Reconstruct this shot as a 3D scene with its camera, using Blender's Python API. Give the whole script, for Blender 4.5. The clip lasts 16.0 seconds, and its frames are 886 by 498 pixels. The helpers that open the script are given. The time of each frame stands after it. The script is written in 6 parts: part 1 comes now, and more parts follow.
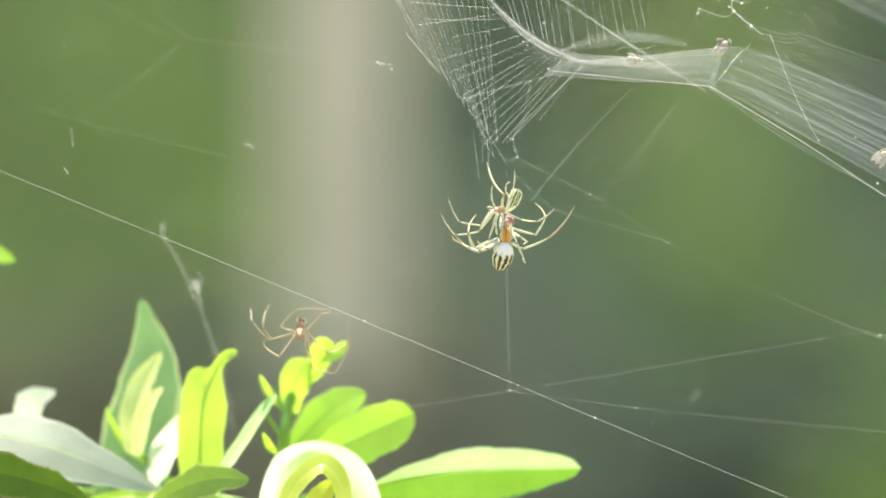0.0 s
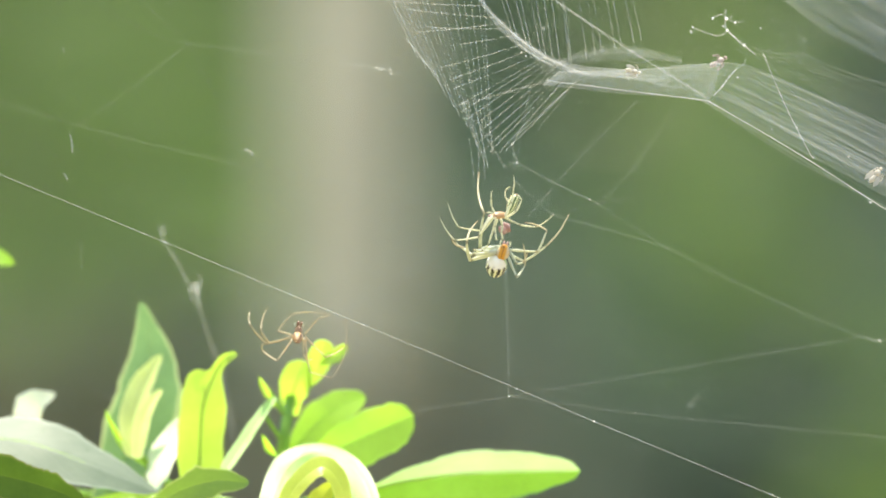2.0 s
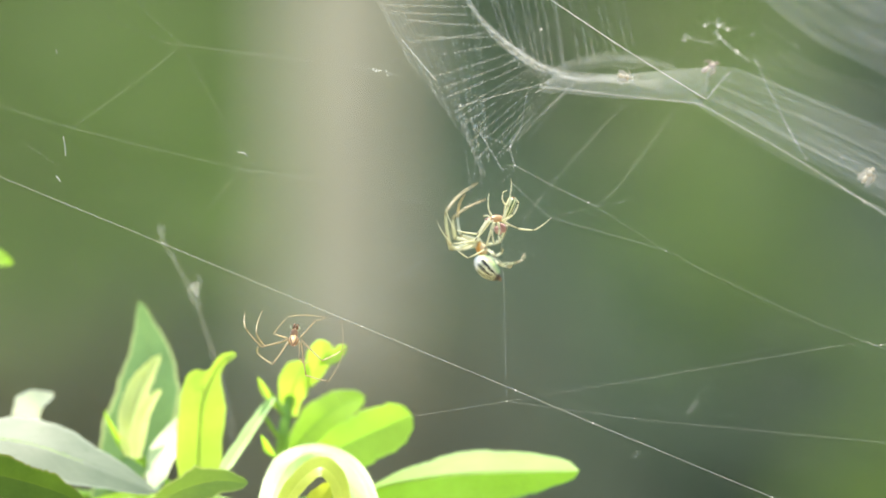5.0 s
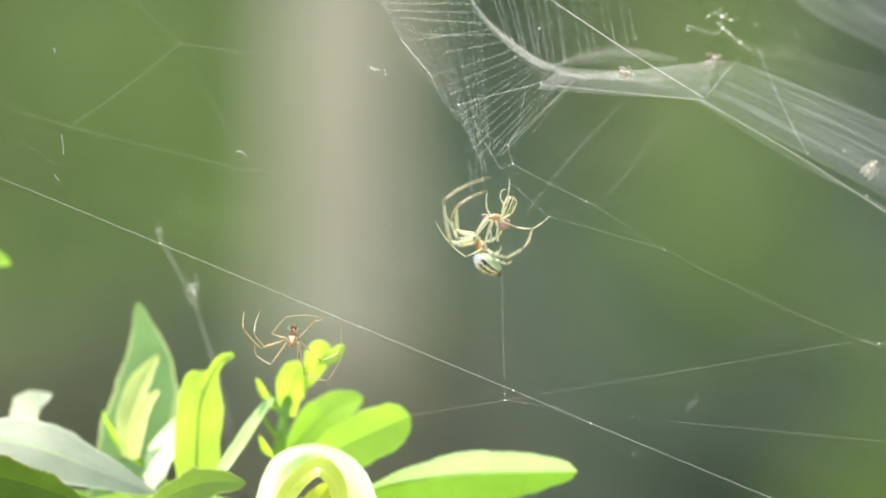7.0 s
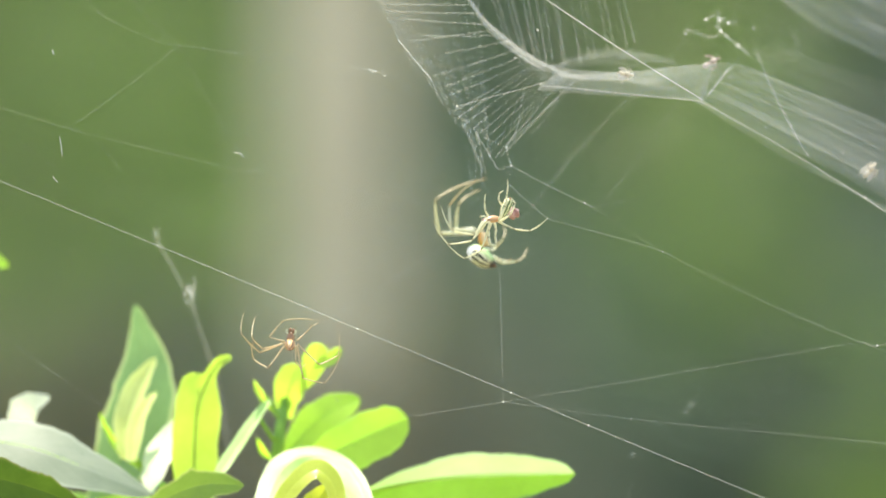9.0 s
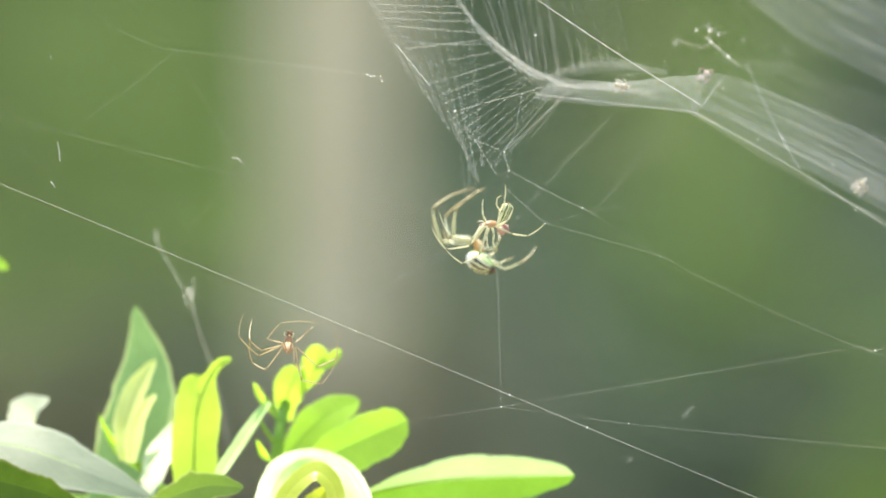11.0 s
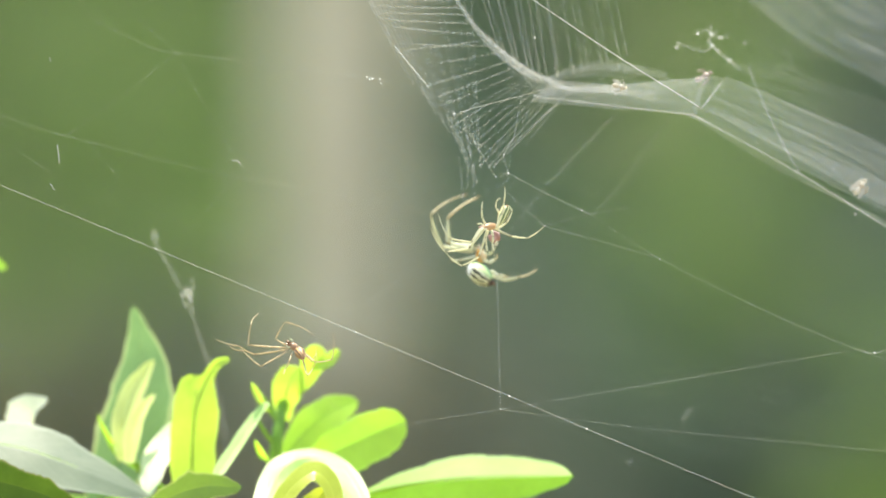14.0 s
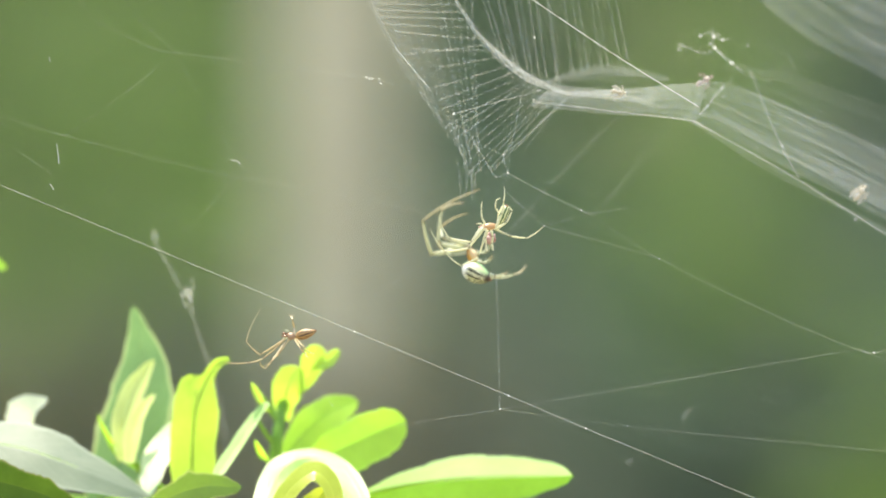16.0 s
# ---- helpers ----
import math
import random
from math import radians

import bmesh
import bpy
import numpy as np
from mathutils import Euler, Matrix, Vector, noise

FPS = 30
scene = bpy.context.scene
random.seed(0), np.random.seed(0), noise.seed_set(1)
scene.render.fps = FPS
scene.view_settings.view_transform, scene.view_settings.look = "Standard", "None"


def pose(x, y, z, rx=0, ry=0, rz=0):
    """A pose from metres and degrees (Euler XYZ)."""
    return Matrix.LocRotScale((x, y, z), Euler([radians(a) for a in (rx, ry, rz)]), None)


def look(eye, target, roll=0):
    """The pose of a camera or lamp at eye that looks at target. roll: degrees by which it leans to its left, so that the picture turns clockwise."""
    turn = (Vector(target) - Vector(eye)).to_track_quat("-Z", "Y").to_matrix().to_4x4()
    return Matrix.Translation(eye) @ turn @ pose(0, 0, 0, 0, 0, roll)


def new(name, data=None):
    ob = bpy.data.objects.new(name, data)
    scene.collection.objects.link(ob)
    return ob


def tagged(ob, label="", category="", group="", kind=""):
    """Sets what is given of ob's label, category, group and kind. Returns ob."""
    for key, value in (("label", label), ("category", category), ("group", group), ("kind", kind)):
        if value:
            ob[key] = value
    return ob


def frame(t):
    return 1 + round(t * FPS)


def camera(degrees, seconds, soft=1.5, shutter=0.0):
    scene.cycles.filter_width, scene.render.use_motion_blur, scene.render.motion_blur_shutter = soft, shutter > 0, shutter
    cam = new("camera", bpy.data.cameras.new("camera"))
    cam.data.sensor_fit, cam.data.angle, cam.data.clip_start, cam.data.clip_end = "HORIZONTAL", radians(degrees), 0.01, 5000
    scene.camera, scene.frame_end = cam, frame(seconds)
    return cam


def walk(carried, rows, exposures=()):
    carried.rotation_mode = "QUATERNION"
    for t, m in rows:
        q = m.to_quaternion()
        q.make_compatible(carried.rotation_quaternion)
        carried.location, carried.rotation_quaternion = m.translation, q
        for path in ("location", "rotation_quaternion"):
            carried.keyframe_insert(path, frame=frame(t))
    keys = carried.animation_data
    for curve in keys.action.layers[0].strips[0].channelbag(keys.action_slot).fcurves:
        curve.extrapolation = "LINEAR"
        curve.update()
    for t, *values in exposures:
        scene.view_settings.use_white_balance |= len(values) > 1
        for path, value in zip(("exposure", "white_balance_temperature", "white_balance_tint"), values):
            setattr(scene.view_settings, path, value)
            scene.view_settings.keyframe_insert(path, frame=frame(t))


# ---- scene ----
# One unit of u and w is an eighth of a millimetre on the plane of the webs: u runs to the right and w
# downwards from the upper corner of a panel 196 mm wide; d is the depth behind that plane in millimetres.
STAND = 2.5      # metres from the camera to the plane of the webs
HEIGHT = 1.2     # metres from the ground to the camera
UNIT = 0.000125


def at(u, w, d=0.0):
    k = UNIT * (1 + d * 0.001 / STAND)
    return Vector(((u - 784) * k, d * 0.001, HEIGHT + (441 - w) * k))


cam = camera(2 * math.degrees(math.atan(0.098 / STAND)), 16.0, soft=1.8, shutter=0.5)
cam.data.dof.use_dof = True
cam.data.dof.focus_distance = STAND
cam.data.dof.aperture_fstop = 8.5
EYE = (0.0, -STAND, HEIGHT)
walk(cam, [
    (0, look(EYE, at(775.4, 448.3))), (0.5, look(EYE, at(778.8, 446.8))), (1, look(EYE, at(777.3, 446.2))), (1.5, look(EYE, at(777.9, 444.7))),
    (2, look(EYE, at(776, 443.7))), (2.5, look(EYE, at(778.2, 443.1))), (3, look(EYE, at(775.7, 444))), (3.5, look(EYE, at(775.7, 444))),
    (4, look(EYE, at(775.7, 444))), (6.5, look(EYE, at(781.9, 442.2))), (7, look(EYE, at(781.6, 442.5))), (7.5, look(EYE, at(782.2, 441))),
    (8, look(EYE, at(784, 441))), (8.5, look(EYE, at(784.9, 439.4))), (9, look(EYE, at(785.8, 438.5))), (11.5, look(EYE, at(786.8, 434.9))),
    (12, look(EYE, at(788, 434.9))), (12.5, look(EYE, at(789.5, 433.6))), (13, look(EYE, at(789.5, 433.3))), (13.5, look(EYE, at(790.1, 435.2))),
    (14, look(EYE, at(789.5, 434.9))), (14.5, look(EYE, at(790.7, 435.2))), (15, look(EYE, at(788.6, 436.4))), (15.5, look(EYE, at(789.5, 434.9))),
    (16, look(EYE, at(789.5, 434.9))),
], exposures=[(0, 1.66, 7300, 5.5), (16, 1.66, 7300, 5.5)])

# ---- daylight ----
SUN = Vector((-0.06, 0.24, 0.96)).normalized()
world = bpy.data.worlds.new("world")
scene.world = world
world.use_nodes = True
wt = world.node_tree
sky = wt.nodes.new("ShaderNodeTexSky")
sky.sky_type, sky.sun_disc = "NISHITA", False
sky.sun_elevation = math.asin(SUN.z)
sky.sun_rotation = math.atan2(SUN.x, SUN.y)
wt.nodes["Background"].inputs[1].default_value = 0.13
wt.links.new(sky.outputs[0], wt.nodes["Background"].inputs[0])
sun_data = bpy.data.lights.new("sun", "SUN")
sun_data.energy, sun_data.angle, sun_data.color = 4.2, radians(0.6), (1.0, 0.95, 0.86)
sun = new("sun", sun_data)
sun.matrix_world = look((0, 0, 6), Vector((0, 0, 6)) - SUN)


# ---- materials ----
def shader(name):
    m = bpy.data.materials.new(name)
    m.use_nodes = True
    t = m.node_tree
    return m, t, t.nodes["Principled BSDF"], t.nodes["Material Output"]


def add(t, kind, **values):
    n = t.nodes.new(kind)
    for key, v in values.items():
        n.inputs[key.replace("_", " ")].default_value = v
    return n


def calc(t, op, a, b=None, c=None):
    n = t.nodes.new("ShaderNodeMath")
    n.operation = op
    for i, v in enumerate((a, b, c)):
        if v is None:
            continue
        if isinstance(v, (int, float)):
            n.inputs[i].default_value = v
        else:
            t.links.new(v, n.inputs[i])
    return n.outputs[0]


def ramp(t, fac, *stops):
    n = t.nodes.new("ShaderNodeValToRGB")
    while len(n.color_ramp.elements) < len(stops):
        n.color_ramp.elements.new(0.5)
    for e, (p, c) in zip(n.color_ramp.elements, stops):
        e.position, e.color = p, (*c, 1)
    t.links.new(fac, n.inputs[0])
    return n.outputs[0]


def noise_of(t, scale, detail=3, coords=None, rough=0.55):
    n = add(t, "ShaderNodeTexNoise", Scale=scale, Detail=detail, Roughness=rough)
    if coords is None:
        coords = t.nodes.new("ShaderNodeTexCoord").outputs["Object"]
    t.links.new(coords, n.inputs["Vector"])
    return n.outputs["Fac"]


def bump(t, bsdf, height, strength, distance):
    n = add(t, "ShaderNodeBump", Strength=strength, Distance=distance)
    t.links.new(height, n.inputs["Height"])
    t.links.new(n.outputs[0], bsdf.inputs["Normal"])
    return n.outputs[0]


def leaf_material(name, dark, light, through_it, share, rough=0.5, gloss=0.1, sheen=0.36, brim=None, wax=1.0, specks=0.0):
    """A thin leaf: mottled blade with paler midrib and side veins; part of the light passes through."""
    m, t, b, out = shader(name)
    uv = t.nodes.new("ShaderNodeUVMap").outputs[0]
    sep = t.nodes.new("ShaderNodeSeparateXYZ")
    t.links.new(uv, sep.inputs[0])
    across = calc(t, "ABSOLUTE", calc(t, "SUBTRACT", sep.outputs[0], 0.5))
    vein = calc(t, "SINE", calc(t, "MULTIPLY", calc(t, "SUBTRACT", sep.outputs[1], calc(t, "MULTIPLY", across, 0.55)), 62.0))
    vein = calc(t, "MULTIPLY", calc(t, "SMOOTH_MIN", calc(t, "MAXIMUM", calc(t, "SUBTRACT", vein, 0.86), 0.0), 1.0, 0.1), 5.0)
    rib = calc(t, "MAXIMUM", calc(t, "SUBTRACT", 1.0, calc(t, "MULTIPLY", across, 26.0)), 0.0)
    veins = calc(t, "MINIMUM", calc(t, "ADD", calc(t, "MULTIPLY", vein, 0.35), rib), 1.0)
    spots = noise_of(t, 160.0, 5)
    fine = noise_of(t, 1500.0, 2)
    rim = calc(t, "MINIMUM", calc(t, "MAXIMUM", calc(t, "MULTIPLY", calc(t, "SUBTRACT", across, 0.43), 20.0), 0.0), 1.0)
    tone = calc(t, "ADD", calc(t, "MULTIPLY", spots, 0.75), calc(t, "MULTIPLY", fine, 0.25))
    base = ramp(t, tone, (0.32, dark), (0.68, light))
    mix = t.nodes.new("ShaderNodeMix")
    mix.data_type = "RGBA"
    t.links.new(calc(t, "MINIMUM", calc(t, "ADD", calc(t, "MULTIPLY", veins, 0.35), calc(t, "MULTIPLY", rim, 0.7)), 1.0), mix.inputs[0])
    t.links.new(base, mix.inputs[6])
    mix.inputs[7].default_value = (*(brim or [min(1, c * 1.4 + 0.06) for c in light]), 1)
    t.links.new(mix.outputs[2], b.inputs["Base Color"])
    b.inputs["Roughness"].default_value = rough
    b.inputs["Specular IOR Level"].default_value = gloss
    relief = calc(t, "ADD", calc(t, "MULTIPLY", veins, -0.6), calc(t, "MULTIPLY", spots, 0.5))
    nrm = bump(t, b, relief, 0.3, 0.0003)
    tr = add(t, "ShaderNodeBsdfTranslucent")
    tcol = ramp(t, tone, (0.3, tuple(c * 0.85 for c in through_it)), (0.7, through_it))
    if brim:
        band = t.nodes.new("ShaderNodeMix")
        band.data_type = "RGBA"
        t.links.new(rim, band.inputs[0])
        t.links.new(tcol, band.inputs[6])
        band.inputs[7].default_value = (*[min(1, c * 1.5) for c in brim], 1)
        tcol = band.outputs[2]
    t.links.new(tcol, tr.inputs[0])
    t.links.new(nrm, tr.inputs["Normal"])
    mixs = t.nodes.new("ShaderNodeMixShader")
    mixs.inputs[0].default_value = share
    t.links.new(b.outputs[0], mixs.inputs[1])
    t.links.new(tr.outputs[0], mixs.inputs[2])
    shine = add(t, "ShaderNodeBsdfGlossy", Roughness=sheen)
    t.links.new(nrm, shine.inputs["Normal"])
    edge = add(t, "ShaderNodeFresnel", IOR=1.5)
    t.links.new(nrm, edge.inputs["Normal"])
    top = t.nodes.new("ShaderNodeMixShader")
    amount = calc(t, "MULTIPLY", calc(t, "MINIMUM", edge.outputs[0], 0.5), wax)
    if specks:
        # scattered dirt specks and worn patches that take the sheen away
        dirt = calc(t, "MULTIPLY", calc(t, "SUBTRACT", noise_of(t, 420.0, 3), 0.62), 9.0)
        wear = calc(t, "MULTIPLY", calc(t, "SUBTRACT", noise_of(t, 75.0, 3), 0.5), 0.8)
        dull = calc(t, "MINIMUM", calc(t, "MAXIMUM", calc(t, "ADD", dirt, wear), 0.0), 1.0)
        amount = calc(t, "MULTIPLY", amount, calc(t, "SUBTRACT", 1.0, calc(t, "MULTIPLY", dull, specks)))
    t.links.new(amount, top.inputs[0])
    t.links.new(mixs.outputs[0], top.inputs[1])
    t.links.new(shine.outputs[0], top.inputs[2])
    t.links.new(top.outputs[0], out.inputs[0])
    return m


def silk_material(name, clear, tint=(0.86, 0.87, 0.84)):
    """Silk: pale thread, partly clear, that scatters light forwards."""
    m, t, b, out = shader(name)
    b.inputs["Base Color"].default_value = (*tint, 1)
    b.inputs["Roughness"].default_value = 0.35
    tr = add(t, "ShaderNodeBsdfTranslucent", Color=(*tint, 1))
    a = t.nodes.new("ShaderNodeMixShader")
    a.inputs[0].default_value = 0.4
    t.links.new(b.outputs[0], a.inputs[1])
    t.links.new(tr.outputs[0], a.inputs[2])
    cl = add(t, "ShaderNodeBsdfTransparent")
    c = t.nodes.new("ShaderNodeMixShader")
    n = noise_of(t, 90.0, 2)
    t.links.new(calc(t, "MINIMUM", calc(t, "ADD", clear - (1 - clear) * 0.5, calc(t, "MULTIPLY", n, 1 - clear)), 0.985), c.inputs[0])
    t.links.new(a.outputs[0], c.inputs[1])
    t.links.new(cl.outputs[0], c.inputs[2])
    t.links.new(c.outputs[0], out.inputs[0])
    return m


def film_material(name, clear=0.8, tint=(0.52, 0.54, 0.57)):
    """A film of threads laid side by side: streaks of silk with clear gaps along them."""
    m, t, b, out = shader(name)
    uv = t.nodes.new("ShaderNodeUVMap").outputs[0]
    grow = t.nodes.new("ShaderNodeMapping")
    grow.inputs["Scale"].default_value = (2.2, 26.0, 1.0)
    t.links.new(uv, grow.inputs[0])
    streak = noise_of(t, 1.0, 6, grow.outputs[0], 0.65)
    b.inputs["Base Color"].default_value = (*tint, 1)
    b.inputs["Roughness"].default_value = 0.4
    tr = add(t, "ShaderNodeBsdfTranslucent", Color=(*tint, 1))
    a = t.nodes.new("ShaderNodeMixShader")
    a.inputs[0].default_value = 0.45
    t.links.new(b.outputs[0], a.inputs[1])
    t.links.new(tr.outputs[0], a.inputs[2])
    c = t.nodes.new("ShaderNodeMixShader")
    lay = calc(t, "ADD", calc(t, "MULTIPLY", calc(t, "SUBTRACT", streak, 0.5), 0.95), clear)
    t.links.new(calc(t, "MINIMUM", calc(t, "MAXIMUM", lay, clear - 0.25), 0.975), c.inputs[0])
    t.links.new(a.outputs[0], c.inputs[1])
    t.links.new(add(t, "ShaderNodeBsdfTransparent").outputs[0], c.inputs[2])
    t.links.new(c.outputs[0], out.inputs[0])
    return m


def mottled(name, a, b_, scale, rough=0.5, relief=0.3, depth=0.0003, through_it=None, share=0.0):
    m, t, b, out = shader(name)
    n = noise_of(t, scale, 5)
    f = noise_of(t, scale * 9, 2)
    tone = calc(t, "ADD", calc(t, "MULTIPLY", n, 0.7), calc(t, "MULTIPLY", f, 0.3))
    t.links.new(ramp(t, tone, (0.35, a), (0.65, b_)), b.inputs["Base Color"])
    b.inputs["Roughness"].default_value = rough
    bump(t, b, tone, relief, depth)
    if through_it:
        tr = add(t, "ShaderNodeBsdfTranslucent", Color=(*through_it, 1))
        mixs = t.nodes.new("ShaderNodeMixShader")
        mixs.inputs[0].default_value = share
        t.links.new(b.outputs[0], mixs.inputs[1])
        t.links.new(tr.outputs[0], mixs.inputs[2])
        t.links.new(mixs.outputs[0], out.inputs[0])
    return m


def abdomen_material(name, pale, stripe, belly, count, tip, shoulders=(0.85, 0.85, 0.8), flank=(0.5, 0.5, 0.3), end=0.86, whites=0.26, sides=1.25):
    """Long stripes round the back of an abdomen whose axis is local z; -y is the back."""
    m, t, b, out = shader(name)
    sep = t.nodes.new("ShaderNodeSeparateXYZ")
    t.links.new(t.nodes.new("ShaderNodeTexCoord").outputs["Generated"], sep.inputs[0])
    x = calc(t, "SUBTRACT", sep.outputs[0], 0.5)
    y = calc(t, "SUBTRACT", 0.5, sep.outputs[1])
    ang = calc(t, "ARCTAN2", x, y)
    wob = calc(t, "MULTIPLY", calc(t, "SUBTRACT", noise_of(t, 900.0, 2), 0.5), 0.5)
    wave = calc(t, "COSINE", calc(t, "MULTIPLY", calc(t, "ADD", ang, wob), float(count)))
    lines = ramp(t, calc(t, "ADD", calc(t, "MULTIPLY", wave, 0.5), 0.5), (0.36, pale), (0.5, stripe))
    shoulder = calc(t, "MULTIPLY", calc(t, "SUBTRACT", calc(t, "ADD", sep.outputs[2], calc(t, "MULTIPLY", wob, 0.5)), whites), 9.0)
    m1 = t.nodes.new("ShaderNodeMix")
    m1.data_type, m1.clamp_factor = "RGBA", True
    t.links.new(shoulder, m1.inputs[0])
    m1.inputs[6].default_value = (*shoulders, 1)
    t.links.new(lines, m1.inputs[7])
    mf = t.nodes.new("ShaderNodeMix")
    mf.data_type, mf.clamp_factor = "RGBA", True
    t.links.new(calc(t, "MULTIPLY", calc(t, "SUBTRACT", calc(t, "ABSOLUTE", calc(t, "ADD", ang, wob)), sides), 8.0), mf.inputs[0])
    t.links.new(m1.outputs[2], mf.inputs[6])
    mf.inputs[7].default_value = (*flank, 1)
    m2 = t.nodes.new("ShaderNodeMix")
    m2.data_type, m2.clamp_factor = "RGBA", True
    t.links.new(calc(t, "MULTIPLY", calc(t, "SUBTRACT", calc(t, "ABSOLUTE", ang), 2.0), 4.0), m2.inputs[0])
    t.links.new(mf.outputs[2], m2.inputs[6])
    m2.inputs[7].default_value = (*belly, 1)
    m3 = t.nodes.new("ShaderNodeMix")
    m3.data_type, m3.clamp_factor = "RGBA", True
    t.links.new(calc(t, "MULTIPLY", calc(t, "SUBTRACT", sep.outputs[2], end), 12.0), m3.inputs[0])
    t.links.new(m2.outputs[2], m3.inputs[6])
    m3.inputs[7].default_value = (*tip, 1)
    t.links.new(m3.outputs[2], b.inputs["Base Color"])
    b.inputs["Roughness"].default_value = 0.5
    bump(t, b, noise_of(t, 4000.0, 2), 0.25, 0.0001)
    return m


def leg_material(name, pale, dark, through_it):
    """Banded, slightly clear leg along local z."""
    m, t, b, out = shader(name)
    sep = t.nodes.new("ShaderNodeSeparateXYZ")
    t.links.new(t.nodes.new("ShaderNodeTexCoord").outputs["Generated"], sep.inputs[0])
    end = calc(t, "MULTIPLY", calc(t, "SUBTRACT", calc(t, "ADD", sep.outputs[2], calc(t, "MULTIPLY", noise_of(t, 700.0), 0.08)), 0.9), 22.0)
    m1 = t.nodes.new("ShaderNodeMix")
    m1.data_type, m1.clamp_factor = "RGBA", True
    t.links.new(end, m1.inputs[0])
    t.links.new(ramp(t, noise_of(t, 500.0, 4), (0.35, tuple(c * 0.75 for c in pale)), (0.65, pale)), m1.inputs[6])
    m1.inputs[7].default_value = (*dark, 1)
    specks = calc(t, "MULTIPLY", calc(t, "SUBTRACT", noise_of(t, 2600.0, 1), 0.66), 14.0)
    m4 = t.nodes.new("ShaderNodeMix")
    m4.data_type, m4.clamp_factor = "RGBA", True
    t.links.new(specks, m4.inputs[0])
    t.links.new(m1.outputs[2], m4.inputs[6])
    m4.inputs[7].default_value = (*dark, 1)
    t.links.new(m4.outputs[2], b.inputs["Base Color"])
    b.inputs["Roughness"].default_value = 0.35
    tr = add(t, "ShaderNodeBsdfTranslucent", Color=(*through_it, 1))
    mixs = t.nodes.new("ShaderNodeMixShader")
    mixs.inputs[0].default_value = 0.35
    t.links.new(b.outputs[0], mixs.inputs[1])
    t.links.new(tr.outputs[0], mixs.inputs[2])
    t.links.new(mixs.outputs[0], out.inputs[0])
    return m


def shell_material(name, rim, middle, groove):
    """A carapace along local z: pale sides, a warm middle and a dark groove on the back (-y)."""
    m, t, b, out = shader(name)
    sep = t.nodes.new("ShaderNodeSeparateXYZ")
    t.links.new(t.nodes.new("ShaderNodeTexCoord").outputs["Generated"], sep.inputs[0])
    wob = calc(t, "MULTIPLY", calc(t, "SUBTRACT", noise_of(t, 900.0, 3), 0.5), 0.22)
    off = calc(t, "ABSOLUTE", calc(t, "ADD", calc(t, "SUBTRACT", sep.outputs[0], 0.5), wob))
    t.links.new(ramp(t, off, (0.02, groove), (0.06, middle), (0.2, middle), (0.3, rim)), b.inputs["Base Color"])
    b.inputs["Roughness"].default_value = 0.4
    bump(t, b, noise_of(t, 3000.0, 2), 0.25, 0.0001)
    tr = add(t, "ShaderNodeBsdfTranslucent", Color=(0.8, 0.45, 0.08, 1))
    mixs = t.nodes.new("ShaderNodeMixShader")
    mixs.inputs[0].default_value = 0.3
    t.links.new(b.outputs[0], mixs.inputs[1])
    t.links.new(tr.outputs[0], mixs.inputs[2])
    t.links.new(mixs.outputs[0], out.inputs[0])
    return m


YOUNG = leaf_material("young_leaf", (0.20, 0.42, 0.04), (0.30, 0.55, 0.07), (0.54, 0.93, 0.06), 0.64, 0.5, 0.1, 0.36)
GLOSSY = leaf_material("glossy_leaf", (0.10, 0.24, 0.04), (0.16, 0.34, 0.07), (0.50, 0.93, 0.06), 0.62, 0.5, 0.1, 0.55, (0.17, 0.35, 0.08), 0.3)
# lit variant of GLOSSY: lighter green and more wax, for a white sun highlight
ARCH_GLOSS = leaf_material("arch_gloss_leaf", (0.12, 0.26, 0.05), (0.20, 0.38, 0.10), (0.50, 0.93, 0.10), 0.46, 0.5, 0.1, 0.42, (0.20, 0.38, 0.10), 0.52)
FRESH = leaf_material("fresh_leaf", (0.34, 0.54, 0.18), (0.46, 0.66, 0.28), (0.50, 0.85, 0.20), 0.5, 0.5, 0.1, 0.4)
# green darkened in the colour itself, for the waxy leaf's shadow
SHADED = leaf_material("shaded_leaf", (0.035, 0.075, 0.01), (0.07, 0.12, 0.018), (0.09, 0.18, 0.012), 0.4, 0.5, 0.1, 0.55, (0.14, 0.17, 0.04), 0.25)
# green whitened in the colour to look struck by the sun
SUN_PALE = leaf_material("sun_pale_leaf", (0.55, 0.68, 0.42), (0.70, 0.80, 0.58), (0.55, 0.80, 0.25), 0.3, 0.5, 0.1, 0.4)
# near-white blade colour in place of the sun's glare on an upturned leaf
GLARE = leaf_material("glare_leaf", (0.76, 0.80, 0.58), (0.88, 0.90, 0.76), (0.85, 0.95, 0.55), 0.55, 0.5, 0.1, 0.4)
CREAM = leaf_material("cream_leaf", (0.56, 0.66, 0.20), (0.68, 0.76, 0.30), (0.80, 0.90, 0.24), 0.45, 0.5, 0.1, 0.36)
TENDER = leaf_material("tender_leaf", (0.26, 0.40, 0.05), (0.38, 0.54, 0.10), (0.48, 0.72, 0.07), 0.55, 0.5, 0.1, 0.34)
CURLED = leaf_material("curled_leaf", (0.36, 0.43, 0.05), (0.50, 0.57, 0.09), (0.68, 0.76, 0.06), 0.55, 0.5, 0.1, 0.34)
MATURE = leaf_material("mature_leaf", (0.14, 0.25, 0.11), (0.20, 0.33, 0.15), (0.25, 0.46, 0.15), 0.35, 0.5, 0.1, 0.5, (0.52, 0.62, 0.27), 0.5)
